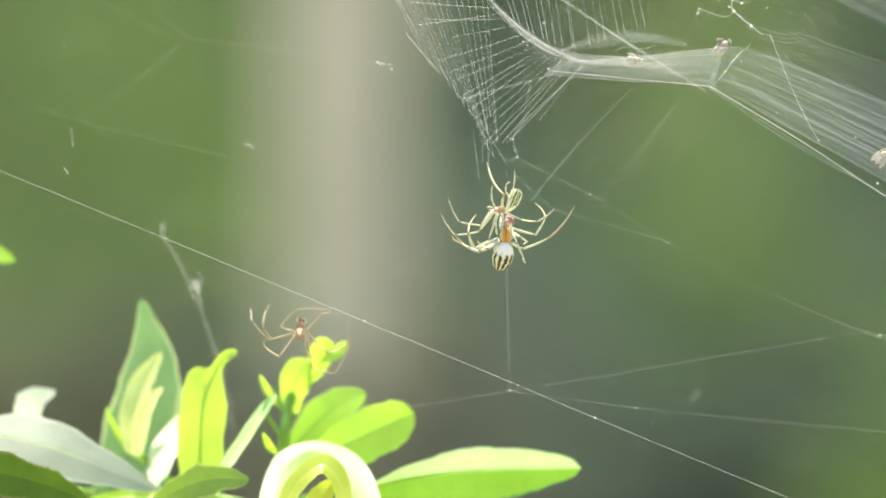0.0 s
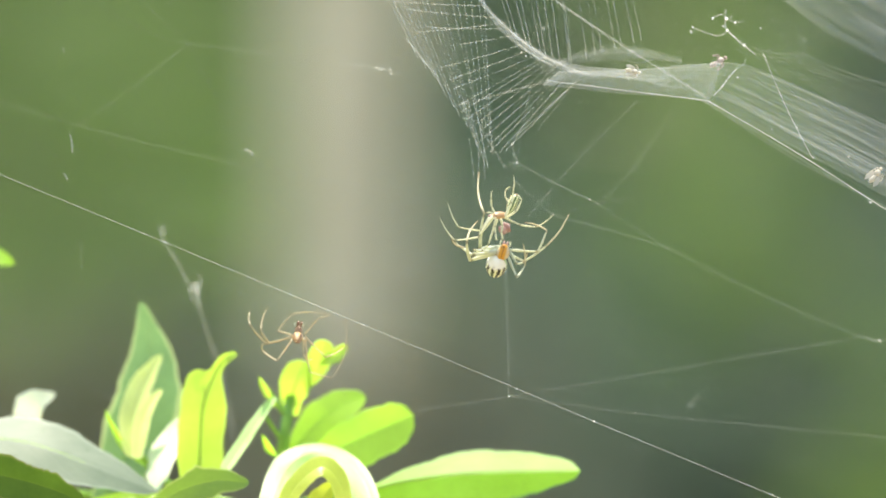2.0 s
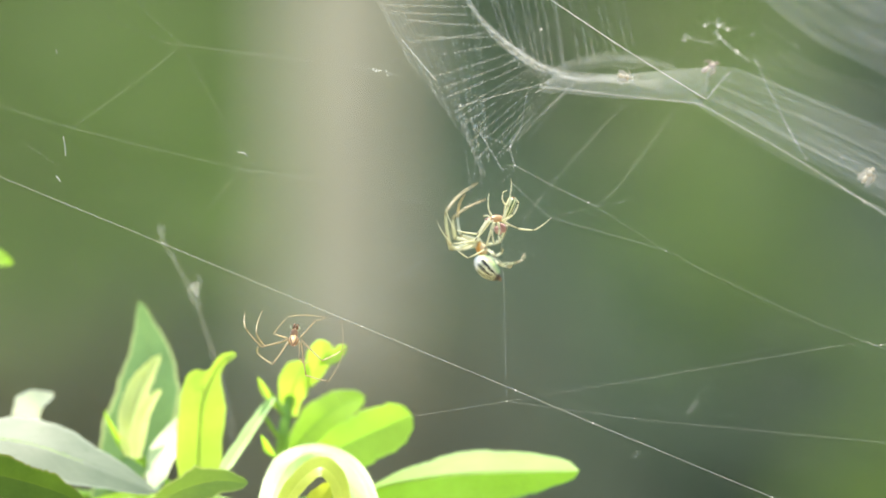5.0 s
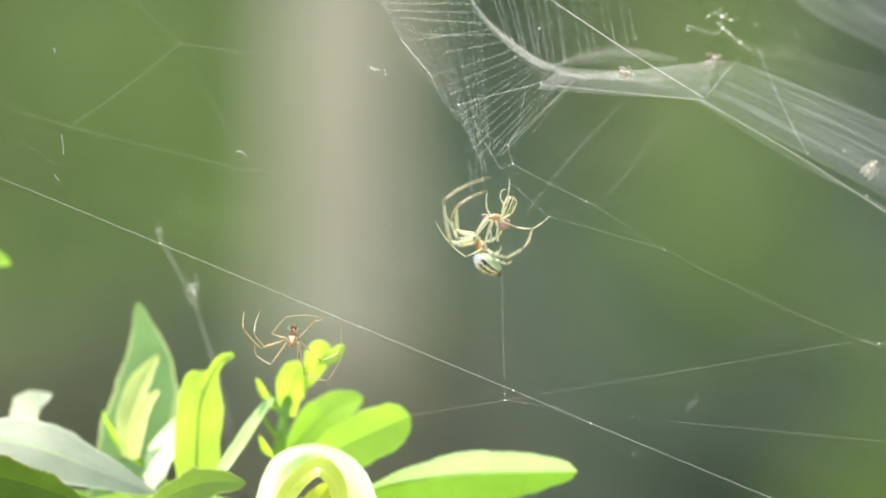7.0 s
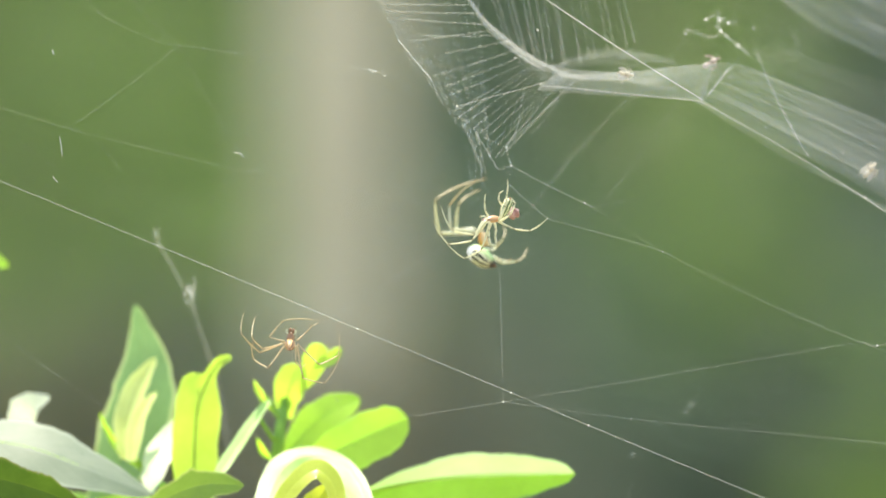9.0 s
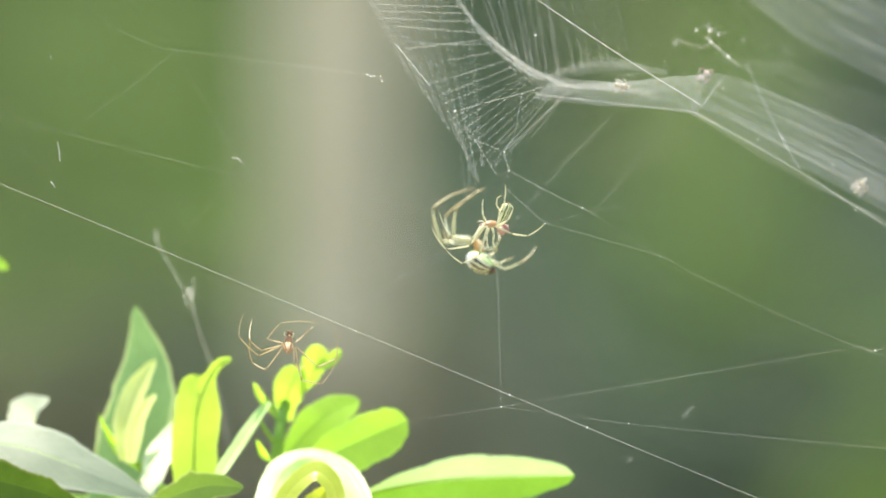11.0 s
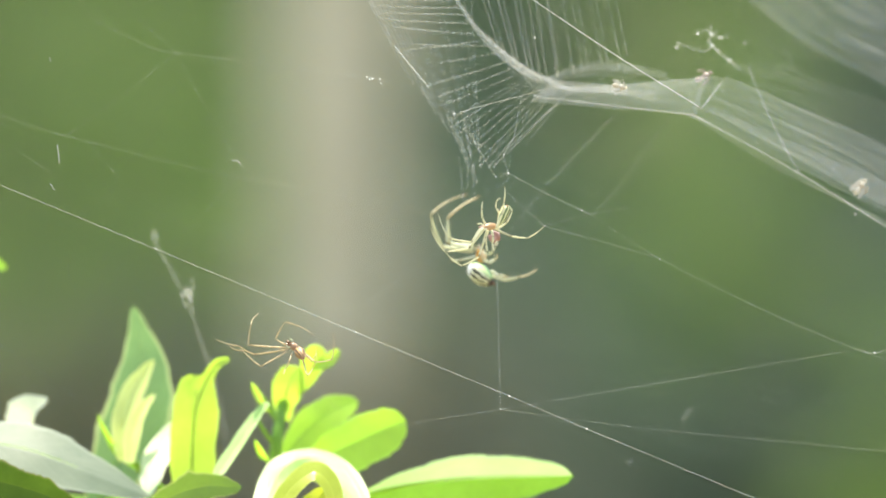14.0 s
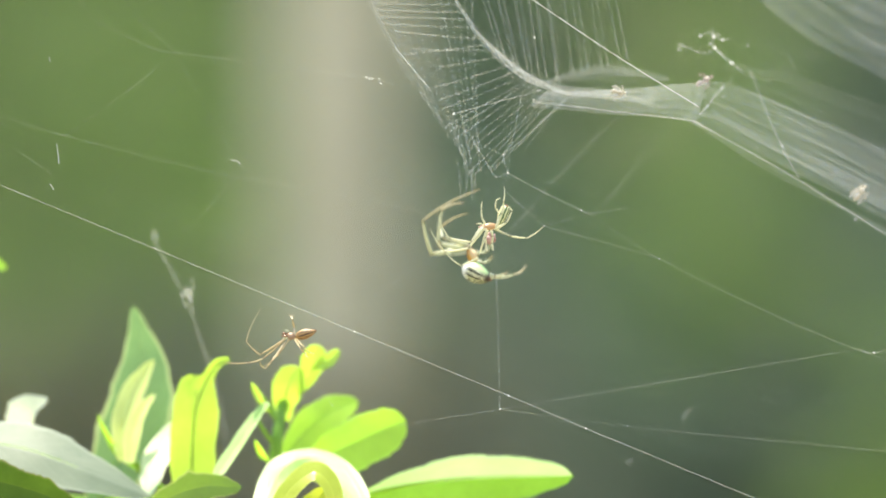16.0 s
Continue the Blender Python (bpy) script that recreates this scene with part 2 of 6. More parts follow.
OLIVE = leaf_material("olive_leaf", (0.08, 0.155, 0.025), (0.14, 0.235, 0.045), (0.22, 0.38, 0.04), 0.45, 0.5, 0.1, 0.5, (0.34, 0.42, 0.12))
WAXY = leaf_material("waxy_leaf", (0.065, 0.10, 0.07), (0.105, 0.14, 0.10), (0.16, 0.34, 0.05), 0.2, 0.5, 0.1, 0.8, None, 0.92, 0.7)
STEM = mottled("green_stem", (0.18, 0.36, 0.04), (0.28, 0.50, 0.08), 300.0, 0.45, 0.3, 0.0003, (0.3, 0.5, 0.05), 0.3)
SILK = silk_material("silk_bright", 0.6)
SILK_THIN = silk_material("silk_thin", 0.88)
SILK_RAY = silk_material("silk_ray", 0.83)
SILK_VEIL = silk_material("silk_veil", 0.92)
SILK_DENSE = silk_material("silk_dense", 0.2)
SILK_DUST = silk_material("silk_dust", 0.925, (0.7, 0.7, 0.66))
SILK_FAINT = silk_material("silk_faint", 0.936)
SILK_TAUT = silk_material("silk_taut", 0.82)
SILK_FILM = film_material("silk_film", 0.885)
SILK_PALE = film_material("silk_pale", 0.79, (0.6, 0.62, 0.62))
SILK_FOLD = film_material("silk_fold", 0.85, (0.66, 0.67, 0.67))
SILK_LENS = film_material("silk_lens", 0.935)
SILK_OLD = silk_material("silk_old", 0.8, (0.62, 0.62, 0.56))
BARK = mottled("pale_bark", (0.49, 0.432, 0.285), (0.65, 0.585, 0.415), 14.0, 0.85, 0.6, 0.01)
TWIG = mottled("brown_twig", (0.10, 0.08, 0.05), (0.20, 0.16, 0.10), 60.0, 0.8, 0.5, 0.004)
EARTH = mottled("earth", (0.13, 0.105, 0.068), (0.25, 0.21, 0.14), 3.0, 0.95, 0.6, 0.02)
# shade put into the leaf colour: a darker, bluer copy of the green foliage
HEDGE_SHADE = mottled("shaded_foliage", (0.05, 0.075, 0.055), (0.09, 0.125, 0.09), 5.0, 0.6, 0.2, 0.01, (0.07, 0.13, 0.06), 0.3)
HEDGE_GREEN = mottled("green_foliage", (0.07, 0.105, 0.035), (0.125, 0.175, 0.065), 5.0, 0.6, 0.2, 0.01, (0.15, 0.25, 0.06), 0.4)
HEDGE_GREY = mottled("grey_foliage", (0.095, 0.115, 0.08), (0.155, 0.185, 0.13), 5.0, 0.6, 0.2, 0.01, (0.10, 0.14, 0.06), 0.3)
DRY = mottled("dry_foliage", (0.147, 0.156, 0.10), (0.24, 0.252, 0.165), 6.0, 0.8, 0.2, 0.01, (0.12, 0.10, 0.04), 0.3)
FEMALE_BACK = abdomen_material("striped_abdomen", (0.70, 0.71, 0.46), (0.022, 0.024, 0.012), (0.17, 0.30, 0.13), 11, (0.034, 0.018, 0.012), (0.80, 0.80, 0.74), (0.36, 0.46, 0.22), 0.84, 0.25, 1.5)
MALE_BACK = abdomen_material("green_abdomen", (0.72, 0.72, 0.40), (0.07, 0.13, 0.03), (0.50, 0.28, 0.10), 9, (0.10, 0.09, 0.04), (0.64, 0.58, 0.30), (0.58, 0.40, 0.16), 0.9, 0.12)
SMALL_BACK = abdomen_material("brown_abdomen", (0.44, 0.26, 0.09), (0.07, 0.035, 0.018), (0.42, 0.25, 0.09), 9, (0.12, 0.065, 0.03), (0.40, 0.23, 0.08), (0.28, 0.15, 0.05), 0.92, 0.1)
ORANGE = shell_material("orange_shell", (0.66, 0.58, 0.36), (0.72, 0.36, 0.04), (0.30, 0.10, 0.02))
AMBER = mottled("amber_shell", (0.34, 0.17, 0.09), (0.66, 0.50, 0.32), 700.0, 0.35, 0.3, 0.0002, (0.7, 0.5, 0.1), 0.35)
UMBER = mottled("umber_shell", (0.20, 0.11, 0.06), (0.50, 0.32, 0.18), 700.0, 0.4, 0.3, 0.0002)
BROWN = mottled("brown_shell", (0.12, 0.05, 0.02), (0.30, 0.13, 0.05), 700.0, 0.35, 0.3, 0.0002)
PINK = mottled("pink_skin", (0.24, 0.12, 0.10), (0.62, 0.46, 0.42), 800.0, 0.4, 0.4, 0.0002, (0.6, 0.3, 0.25), 0.3)
FEMALE_LEG = leg_material("pale_leg", (0.70, 0.72, 0.55), (0.20, 0.15, 0.07), (0.78, 0.80, 0.56))
MALE_LEG = leg_material("yellow_leg", (0.78, 0.77, 0.58), (0.05, 0.04, 0.02), (0.85, 0.85, 0.55))
FEMALE_TIP = leg_material("tan_tarsus", (0.64, 0.58, 0.38), (0.26, 0.18, 0.09), (0.7, 0.6, 0.36))
SMALL_LEG = leg_material("tan_leg", (0.68, 0.57, 0.36), (0.28, 0.18, 0.10), (0.8, 0.66, 0.4))
PREY = mottled("dead_insect", (0.20, 0.14, 0.11), (0.50, 0.42, 0.36), 900.0, 0.6, 0.5, 0.0003)
PREY_PALE = mottled("pale_insect", (0.50, 0.46, 0.38), (0.78, 0.74, 0.64), 900.0, 0.6, 0.4, 0.0003, (0.7, 0.65, 0.5), 0.3)
WING = silk_material("insect_wing", 0.5, (0.7, 0.66, 0.6))


# ---- mesh helpers ----
def thing(name, label, category, group="", kind="", place=(0, 0, 0)):
    ob = new(name)
    ob.location = place
    return tagged(ob, label, category, group, kind)


def part(name, data, material, parent, label=""):
    """One mesh object under a thing or a part; data is a mesh or a bmesh in the parent's space."""
    if isinstance(data, bmesh.types.BMesh):
        me = bpy.data.meshes.new(name)
        data.to_mesh(me)
        data.free()
        data = me
    if material and not data.materials:
        data.materials.append(material)
    ob = new(name, data)
    ob.parent = parent
    return tagged(ob, label) if label else ob


def smooth(me):
    me.polygons.foreach_set("use_smooth", [True] * len(me.polygons))
    return me


def mesh_of(name, verts, faces, soft=True):
    me = bpy.data.meshes.new(name)
    me.from_pydata([tuple(v) for v in verts], [], faces)
    me.update()
    return smooth(me) if soft else me


def curve(points, n):
    """n points along a smooth curve through the given ones."""
    p = [Vector(q) for q in points]
    if len(p) == 2:
        return [p[0].lerp(p[1], i / (n - 1)) for i in range(n)]
    p = [p[0] * 2 - p[1], *p, p[-1] * 2 - p[-2]]
    out, last = [], len(p) - 3
    for i in range(n):
        s = i / (n - 1) * last
        k = min(int(s), last - 1)
        s -= k
        a, b, c, d = p[k:k + 4]
        out.append(0.5 * (2 * b + (c - a) * s + (2 * a - 5 * b + 4 * c - d) * s ** 2 + (3 * b - a - 3 * c + d) * s ** 3))
    return out


def tube(points, radius, sides=4):
    """Vertices and faces of a tube along points; radius is a number or one per point."""
    n = len(points)
    r = [radius] * n if isinstance(radius, (int, float)) else radius
    verts, faces = [], []
    for i, p in enumerate(points):
        d = (points[min(i + 1, n - 1)] - points[max(i - 1, 0)])
        d = d.normalized() if d.length > 1e-9 else Vector((0, 0, 1))
        a = d.cross(Vector((0.1, 1, 0.05))).normalized()
        b = d.cross(a)
        for k in range(sides):
            g = 2 * math.pi * k / sides
            verts.append(p + (a * math.cos(g) + b * math.sin(g)) * r[i])
    for i in range(n - 1):
        for k in range(sides):
            q = (k + 1) % sides
            faces.append((i * sides + k, i * sides + q, (i + 1) * sides + q, (i + 1) * sides + k))
    faces.append(tuple(range(sides))[::-1])
    faces.append(tuple(range((n - 1) * sides, n * sides)))
    return verts, faces


def joined(pieces):
    verts, faces = [], []
    for v, f in pieces:
        k = len(verts)
        verts += v
        faces += [tuple(i + k for i in q) for q in f]
    return verts, faces


def ball(r, profile=None, rings=12, sides=16, bend=0.0):
    """A rounded body along z from 0 to r[2]; profile gives the girth along it."""
    verts, faces = [], []
    for i in range(rings + 1):
        s = i / rings
        g = profile(s) if profile else math.sin(math.pi * s) ** 0.6
        for k in range(sides):
            a = 2 * math.pi * k / sides
            verts.append(Vector((r[0] * g * math.cos(a), r[1] * g * math.sin(a) + bend * math.sin(math.pi * s), r[2] * s)))
    for i in range(rings):
        for k in range(sides):
            q = (k + 1) % sides
            faces.append((i * sides + k, i * sides + q, (i + 1) * sides + q, (i + 1) * sides + k))
    return verts, faces


def moved(piece, m):
    return [m @ v for v in piece[0]], piece[1]


def aim(p, q, back=(0, -1, 0)):
    """The pose at p whose z looks to q and whose -y turns to the back."""
    z = (Vector(q) - Vector(p)).normalized()
    y = -Vector(back)
    y = (y - z * y.dot(z))
    y = y.normalized() if y.length > 1e-6 else Vector((1, 0, 0)).cross(z).normalized()
    x = y.cross(z)
    m = Matrix((x, y, z)).transposed().to_4x4()
    m.translation = p
    return m


# ---- background ----
def ground():
    rng = np.random.default_rng(3)
    n, size = 40, 300.0
    xs = np.sign(np.linspace(-1, 1, n + 1)) * np.abs(np.linspace(-1, 1, n + 1)) ** 3 * size
    verts = [(x, y, 0.0 if max(abs(x), abs(y)) < 4 else rng.normal(0, 0.02)) for y in xs for x in xs]
    faces = [(j * (n + 1) + i, j * (n + 1) + i + 1, (j + 1) * (n + 1) + i + 1, (j + 1) * (n + 1) + i) for j in range(n) for i in range(n)]
    ob = new("ground", mesh_of("ground", verts, faces))
    ob.data.materials.append(EARTH)
    tagged(ob, "brown bare earth under the shrubs", "ground", kind="structure")


def leaf_cloud(rng, n, box, size, blobs):
    """Many small folded leaves gathered in uneven clumps inside a box."""
    lo, hi = np.array(box[0]), np.array(box[1])
    mid = rng.uniform(lo, hi, (blobs, 3))
    c = mid[rng.integers(0, blobs, n)] + rng.normal(0, 1, (n, 3)) * (hi - lo) / (blobs ** 0.45 * 3.0)
    d = rng.normal(0, 1, (n, 3)) + np.array([0, 0, -0.4])
    d /= np.linalg.norm(d, axis=1)[:, None]
    s = np.cross(d, rng.normal(0, 1, (n, 3)))
    s /= np.linalg.norm(s, axis=1)[:, None]
    l = size * rng.uniform(0.6, 1.3, (n, 1))
    nrm = np.cross(d, s)
    v = np.stack([c, c + d * l * 0.5 + s * l * 0.24 + nrm * l * 0.06, c + d * l, c + d * l * 0.5 - s * l * 0.24 + nrm * l * 0.06], 1)
    verts = v.reshape(-1, 3)
    faces = [t for i in range(n) for t in ((4 * i, 4 * i + 1, 4 * i + 2), (4 * i, 4 * i + 2, 4 * i + 3))]
    return verts, faces


def shrub(name, label, x, y, width, depth, low, high, n, size, material, seed, group=""):
    rng = np.random.default_rng(seed)
    top = thing(name, label, "shrub", group, place=(x, y, 0))
    pieces = []
    for k in range(6):
        a = rng.uniform(-0.4, 0.4, 2) * (width, depth)
        pts = curve([(a[0] * 0.2, a[1] * 0.2, 0), (a[0] * 0.5, a[1] * 0.6, high * 0.4), (a[0], a[1], high * 0.9)], 7)
        pieces.append(tube(pts, [0.022 * (1 - i / 8) for i in range(7)], 6))
    part("stem_clump", mesh_of("stem_clump", *joined(pieces)), TWIG, top, "brown woody stems")
    verts, faces = leaf_cloud(rng, n, ((-width / 2, -depth / 2, low), (width / 2, depth / 2, high)), size, 40)
    part("crown", mesh_of("crown", verts, faces, False), material, top)
    return top


def slim_tree():
    """The pale slender trunk with low limbs and a crown above."""
    rng = np.random.default_rng(8)
    top = thing("slim_tree", "slender tree with pale grey-beige bark, standing among green shrubs", "tree", place=(-0.056, 3.5, 0))
    pts = curve([(0.004, 0, -0.02), (0, 0, 0.6), (0, 0.0, 1.3), (0.03, 0.02, 2.2), (0.0, 0.05, 3.4)], 24)
    rad = [max(0.02, 0.054 - 0.002 * i) + 0.0015 * math.sin(i * 1.7) for i in range(24)]
    part("trunk", mesh_of("trunk", *tube(pts, rad, 20)), BARK, top, "smooth pale grey-beige trunk")
    for k in range(6):
        a = k * 1.05 + 0.3
        z = 2.1 + 0.22 * k
        tip = Vector((math.cos(a) * 0.8, math.sin(a) * 0.8, z + 0.6))
        part("limb", mesh_of("limb", *tube(curve([(0.02, 0.03, z), tip * 0.5 + Vector((0, 0, z * 0.5 + 0.05)), tip], 8), [0.02 - 0.002 * i for i in range(8)], 8)), BARK, top)
    part("crown", mesh_of("crown", *leaf_cloud(rng, 2200, ((-0.9, -0.2, 3.1), (0.9, 1.2, 4.4)), 0.09, 50), False), HEDGE_GREEN, top)


ground()
slim_tree()
# a bank of shrubs that rises step by step behind the tree, sunlit from above
STEPS = ((7.2, 0.99), (8.1, 1.08), (9.0, 1.17), (9.9, 1.27), (10.8, 1.38), (11.7, 1.52), (12.6, 1.75))
for k, (y, top) in enumerate(STEPS):
    low = max(0.3, top - 0.55)
    left = DRY if k < 2 else HEDGE_GREEN
    words = "low brownish sunlit shrub on the bank" if k < 2 else "bright green leafy shrub on the bank"
    for x in (-2.35, -1.4, -0.55 if k < 2 else -0.45 - 0.03 * k):
        shrub("bank_shrub", words, x, y, 0.7 if k < 2 and x > -1 else 0.9, 0.6, low, top, 4200, 0.055, left, 100 + 10 * k + int(10 * x), "shrubs on the bank")
    reach = 1 + y / STAND
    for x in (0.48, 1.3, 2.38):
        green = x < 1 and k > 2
        shrub("bank_shrub", "bright green leafy shrub on the bank" if green else "shrub on the bank, coloured dull blue-green for shade", 0.058 * reach if green else x, y, 0.042 * reach if green else 1.15, 0.6, low, top,
              1700 if green else 5200, 0.055, HEDGE_GREEN if green else HEDGE_SHADE, 200 + 10 * k + int(10 * x), "shrubs on the bank")
    if k == 2:
        shrub("bank_shrub", "bright green leafy shrub on the bank", 0.06 * reach, y - 0.35, 0.03 * reach, 0.3, low, top, 1500, 0.055, HEDGE_GREEN, 500 + k, "shrubs on the bank")
    if k < 2:
        shrub("bank_shrub", "low grey-green shrub on the bank", -0.09, y - 0.1, 0.36, 0.5, low, top, 2000, 0.055, HEDGE_GREY, 400 + k, "shrubs on the bank")
    else:
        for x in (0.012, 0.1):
            shrub("bank_shrub", "shrub on the bank, coloured dull blue-green for shade", x * reach, y + 0.2, 0.048 * reach, 0.5, low, top, 2100, 0.055, HEDGE_SHADE, 300 + 10 * k + int(100 * x), "shrubs on the bank")
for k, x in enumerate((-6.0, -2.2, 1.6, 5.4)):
    shrub("far_shrub", "tall dark green shrub far behind the bank", x, 17.0 + 0.5 * (k % 2), 4.4, 1.6, 0.1, 3.0, 12000, 0.18, HEDGE_SHADE, 60 + k, "far shrubs")
shrub("dry_shrub", "low dry brownish shrub at the foot of the tree", -0.25, 3.0, 0.34, 0.4, 0.3, 1.12, 1900, 0.05, DRY, 43)
shrub("dry_shrub", "low dry brownish shrub at the foot of the tree", -0.04, 3.0, 0.10, 0.3, 0.3, 1.115, 1000, 0.05, DRY, 47)
shrub("low_shrub", "small pale green shrub in the sun", 0.352, 4.2, 0.20, 0.3, 0.4, 1.085, 1500, 0.05, HEDGE_GREEN, 44)


# ---- the citrus shoot ----
def leaf_mesh(name, spine, left, right, normal, fold=10, cup=0.0, fat=0.45, tip=1.0, base=1.0, waves=0.04, saw=0.0, seed=0, n=36, m=8, shape=None):
    """A leaf blade along a smooth spine: half-widths left and right, folded up along the midrib, cupped, wavy."""
    pts = curve([at(*p) for p in spine], n)
    nh = Vector(normal).normalized()
    rnd = random.Random(seed)
    ph = [rnd.uniform(0, 6.28) for _ in range(4)]
    verts, uvs = [], []
    for i, p in enumerate(pts):
        v = i / (n - 1)
        t = (pts[min(i + 1, n - 1)] - pts[max(i - 1, 0)]).normalized()
        s = t.cross(nh).normalized()
        nr = s.cross(t).normalized()
        e = math.log(0.5) / math.log(fat)
        prof = max(0.0, math.sin(math.pi * min(1, v ** e))) ** (0.75 * (base if v ** e < 0.5 else tip))
        if shape:
            k = max(i2 for i2 in range(len(shape) - 1) if shape[i2][0] <= v)
            f = (v - shape[k][0]) / (shape[k + 1][0] - shape[k][0])
            f = f * f * (3 - 2 * f) * 0.5 + f * 0.5
            wide = [shape[k][c] + (shape[k + 1][c] - shape[k][c]) * f for c in (1, 2)]
        for j in range(-m, m + 1):
            a = j / m
            if shape:
                prof = wide[1 if a > 0 else 0]
            half = (right if a > 0 else left) * UNIT * prof
            half *= 1 + abs(a) * (0.035 * math.sin(v * 23 + ph[0] + (3 if a > 0 else 0)) + 0.02 * math.sin(v * 61 + ph[3])) + saw * (abs(math.sin(v * 34 + ph[1] + 3.5 * math.sin(v * 15 + ph[3]))) - 0.6) * abs(a)
            turn = math.radians(fold) + cup * abs(a)
            lift = abs(a) * half * math.sin(turn) + waves * half * abs(a) ** 2 * math.sin(v * 11 + ph[2] + (2 if a > 0 else 0))
            verts.append(p + s * (a * half * math.cos(turn)) + nr * lift)
            uvs.append((0.5 + a / 2, v))
    w = 2 * m + 1
    faces = [(i * w + j, i * w + j + 1, (i + 1) * w + j + 1, (i + 1) * w + j) for i in range(n - 1) for j in range(w - 1)]
    me = mesh_of(name, verts, faces)
    lay = me.uv_layers.new(name="UVMap")
    for lp in me.loops:
        lay.data[lp.index].uv = uvs[lp.vertex_index]
    return me


def citrus_shoot():
    top = thing("citrus_shoot", "sunlit citrus shoot with fresh yellow-green and dark waxy leaves", "plant", place=at(470, 441, 6) * 1)
    top.location.z = 0
    inv = Matrix.Translation(-top.location)
    BACK = 54

    def leaf(label, material, *args, rib=None, **kw):
        args = ([(u, w, d + BACK) for u, w, d in args[0]], *args[1:])
        me = leaf_mesh("leaf", *args, **kw)
        me.transform(inv)
        ob = part("leaf", me, material, top, label)
        if rib:
            pts = curve([at(*p) for p in args[0]], 20)
            nh = Vector(args[3]).normalized() * 0.00012
            r = mesh_of("midrib", *tube([p - nh for p in pts[:-1]], [rib * UNIT * (1 - i / 22) for i in range(19)], 6))
            r.transform(inv)
            part("midrib", r, STEM, ob)
        return ob

    def stalk(name, pts, r0, r1, n=14):
        q = curve([at(u, w, d + BACK) for u, w, d in pts], n)
        me = mesh_of(name, *tube(q, [(r0 + (r1 - r0) * i / (n - 1)) * UNIT * (1 + 0.06 * math.sin(i * 2.1)) for i in range(n)], 10))
        me.transform(inv)
        return part(name, me, STEM, top)

    # woody base, green stem and side stalks
    q = [Vector((0, 0, 0)), Vector((0.004, 0.003, 0.4)), Vector((-0.003, 0.0, 0.8)), at(485, 920, 6 + BACK) + inv.translation]
    part("main_stem", mesh_of("main_stem", *tube(curve(q, 30), [0.006 - 0.0042 * i / 29 for i in range(30)], 12)), STEM, top, "slender green main stem")
    stalk("stem", [(485, 920, 6), (490, 830, 4), (497, 760, 3), (508, 700, 9)], 12, 9)
    stalk("stem", [(485, 915, 8), (380, 890, 14), (300, 866, 12), (245, 815, 10), (228, 770, 8)], 10, 5)
    stalk("stem", [(300, 872, 14), (200, 885, 26), (100, 872, 20), (-30, 850, 16)], 9, 6)
    stalk("stem", [(497, 790, 4), (475, 760, 0), (462, 738, -2)], 5, 3)
    stalk("stem", [(485, 905, 8), (560, 885, 4), (640, 872, 0)], 9, 6)
    stalk("petiole", [(504, 745, 4), (482, 715, 4), (465, 692, 2)], 8, 4)
    C = (0, -1, 0)
    # tall dull leaf at the back
    leaf("tall dull blue-green mature leaf", MATURE, [(170, 900, 22), (222, 790, 24), (256, 690, 24), (256, 610, 24), (241, 536, 22)], 60, 60, (0.05, -1, 0.1), fold=8, seed=1, rib=2,
         shape=[(0, 0.3, 0.3), (0.12, 0.7, 0.8), (0.3, 0.98, 1.1), (0.5, 0.97, 1.0), (0.62, 0.78, 0.8), (0.75, 0.55, 0.55), (0.88, 0.28, 0.27), (0.96, 0.16, 0.15), (1, 0, 0)])
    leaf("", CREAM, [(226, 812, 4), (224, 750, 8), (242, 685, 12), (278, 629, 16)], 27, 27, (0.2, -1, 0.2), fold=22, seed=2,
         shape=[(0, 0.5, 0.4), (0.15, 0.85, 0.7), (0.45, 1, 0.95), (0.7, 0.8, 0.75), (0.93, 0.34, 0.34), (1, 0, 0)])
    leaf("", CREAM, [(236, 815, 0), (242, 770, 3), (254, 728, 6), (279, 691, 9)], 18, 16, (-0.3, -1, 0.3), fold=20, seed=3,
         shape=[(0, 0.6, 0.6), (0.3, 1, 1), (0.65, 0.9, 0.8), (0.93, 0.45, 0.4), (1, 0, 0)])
    leaf("", YOUNG, [(250, 828, 6), (214, 797, 5), (192, 762, 4), (177, 727, 3)], 8, 7, (0.3, -1, 0.3), fold=25, seed=4)
    leaf("large yellow-green young leaf with a hooked tip", TENDER, [(345, 880, 4), (346, 790, 3), (352, 715, 1), (368, 672, 0), (380, 650, -1), (392, 636, -2), (413, 629, -3)], 42, 42, (0.1, -1, 0.12), fold=8, waves=0.07, seed=5, rib=2.5, n=64,
         shape=[(0, 0.8, 0.8), (0.12, 0.98, 1.02), (0.3, 1.02, 1.04), (0.4, 1.0, 0.88), (0.46, 0.95, 0.66), (0.5, 0.88, 0.48), (0.52, 0.78, 0.42), (0.535, 0.36, 0.36), (0.58, 0.24, 0.28), (0.68, 0.22, 0.24), (0.85, 0.2, 0.24), (0.96, 0.15, 0.17), (1, 0, 0)])
    leaf("", SUN_PALE, [(266, 872, 2), (276, 822, 7), (294, 780, 12), (314, 740, 16)], 25, 26, (0.0, -0.7, 0.7), fold=8, seed=6,
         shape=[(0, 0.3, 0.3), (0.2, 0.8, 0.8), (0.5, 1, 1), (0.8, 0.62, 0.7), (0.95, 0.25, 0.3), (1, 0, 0)])
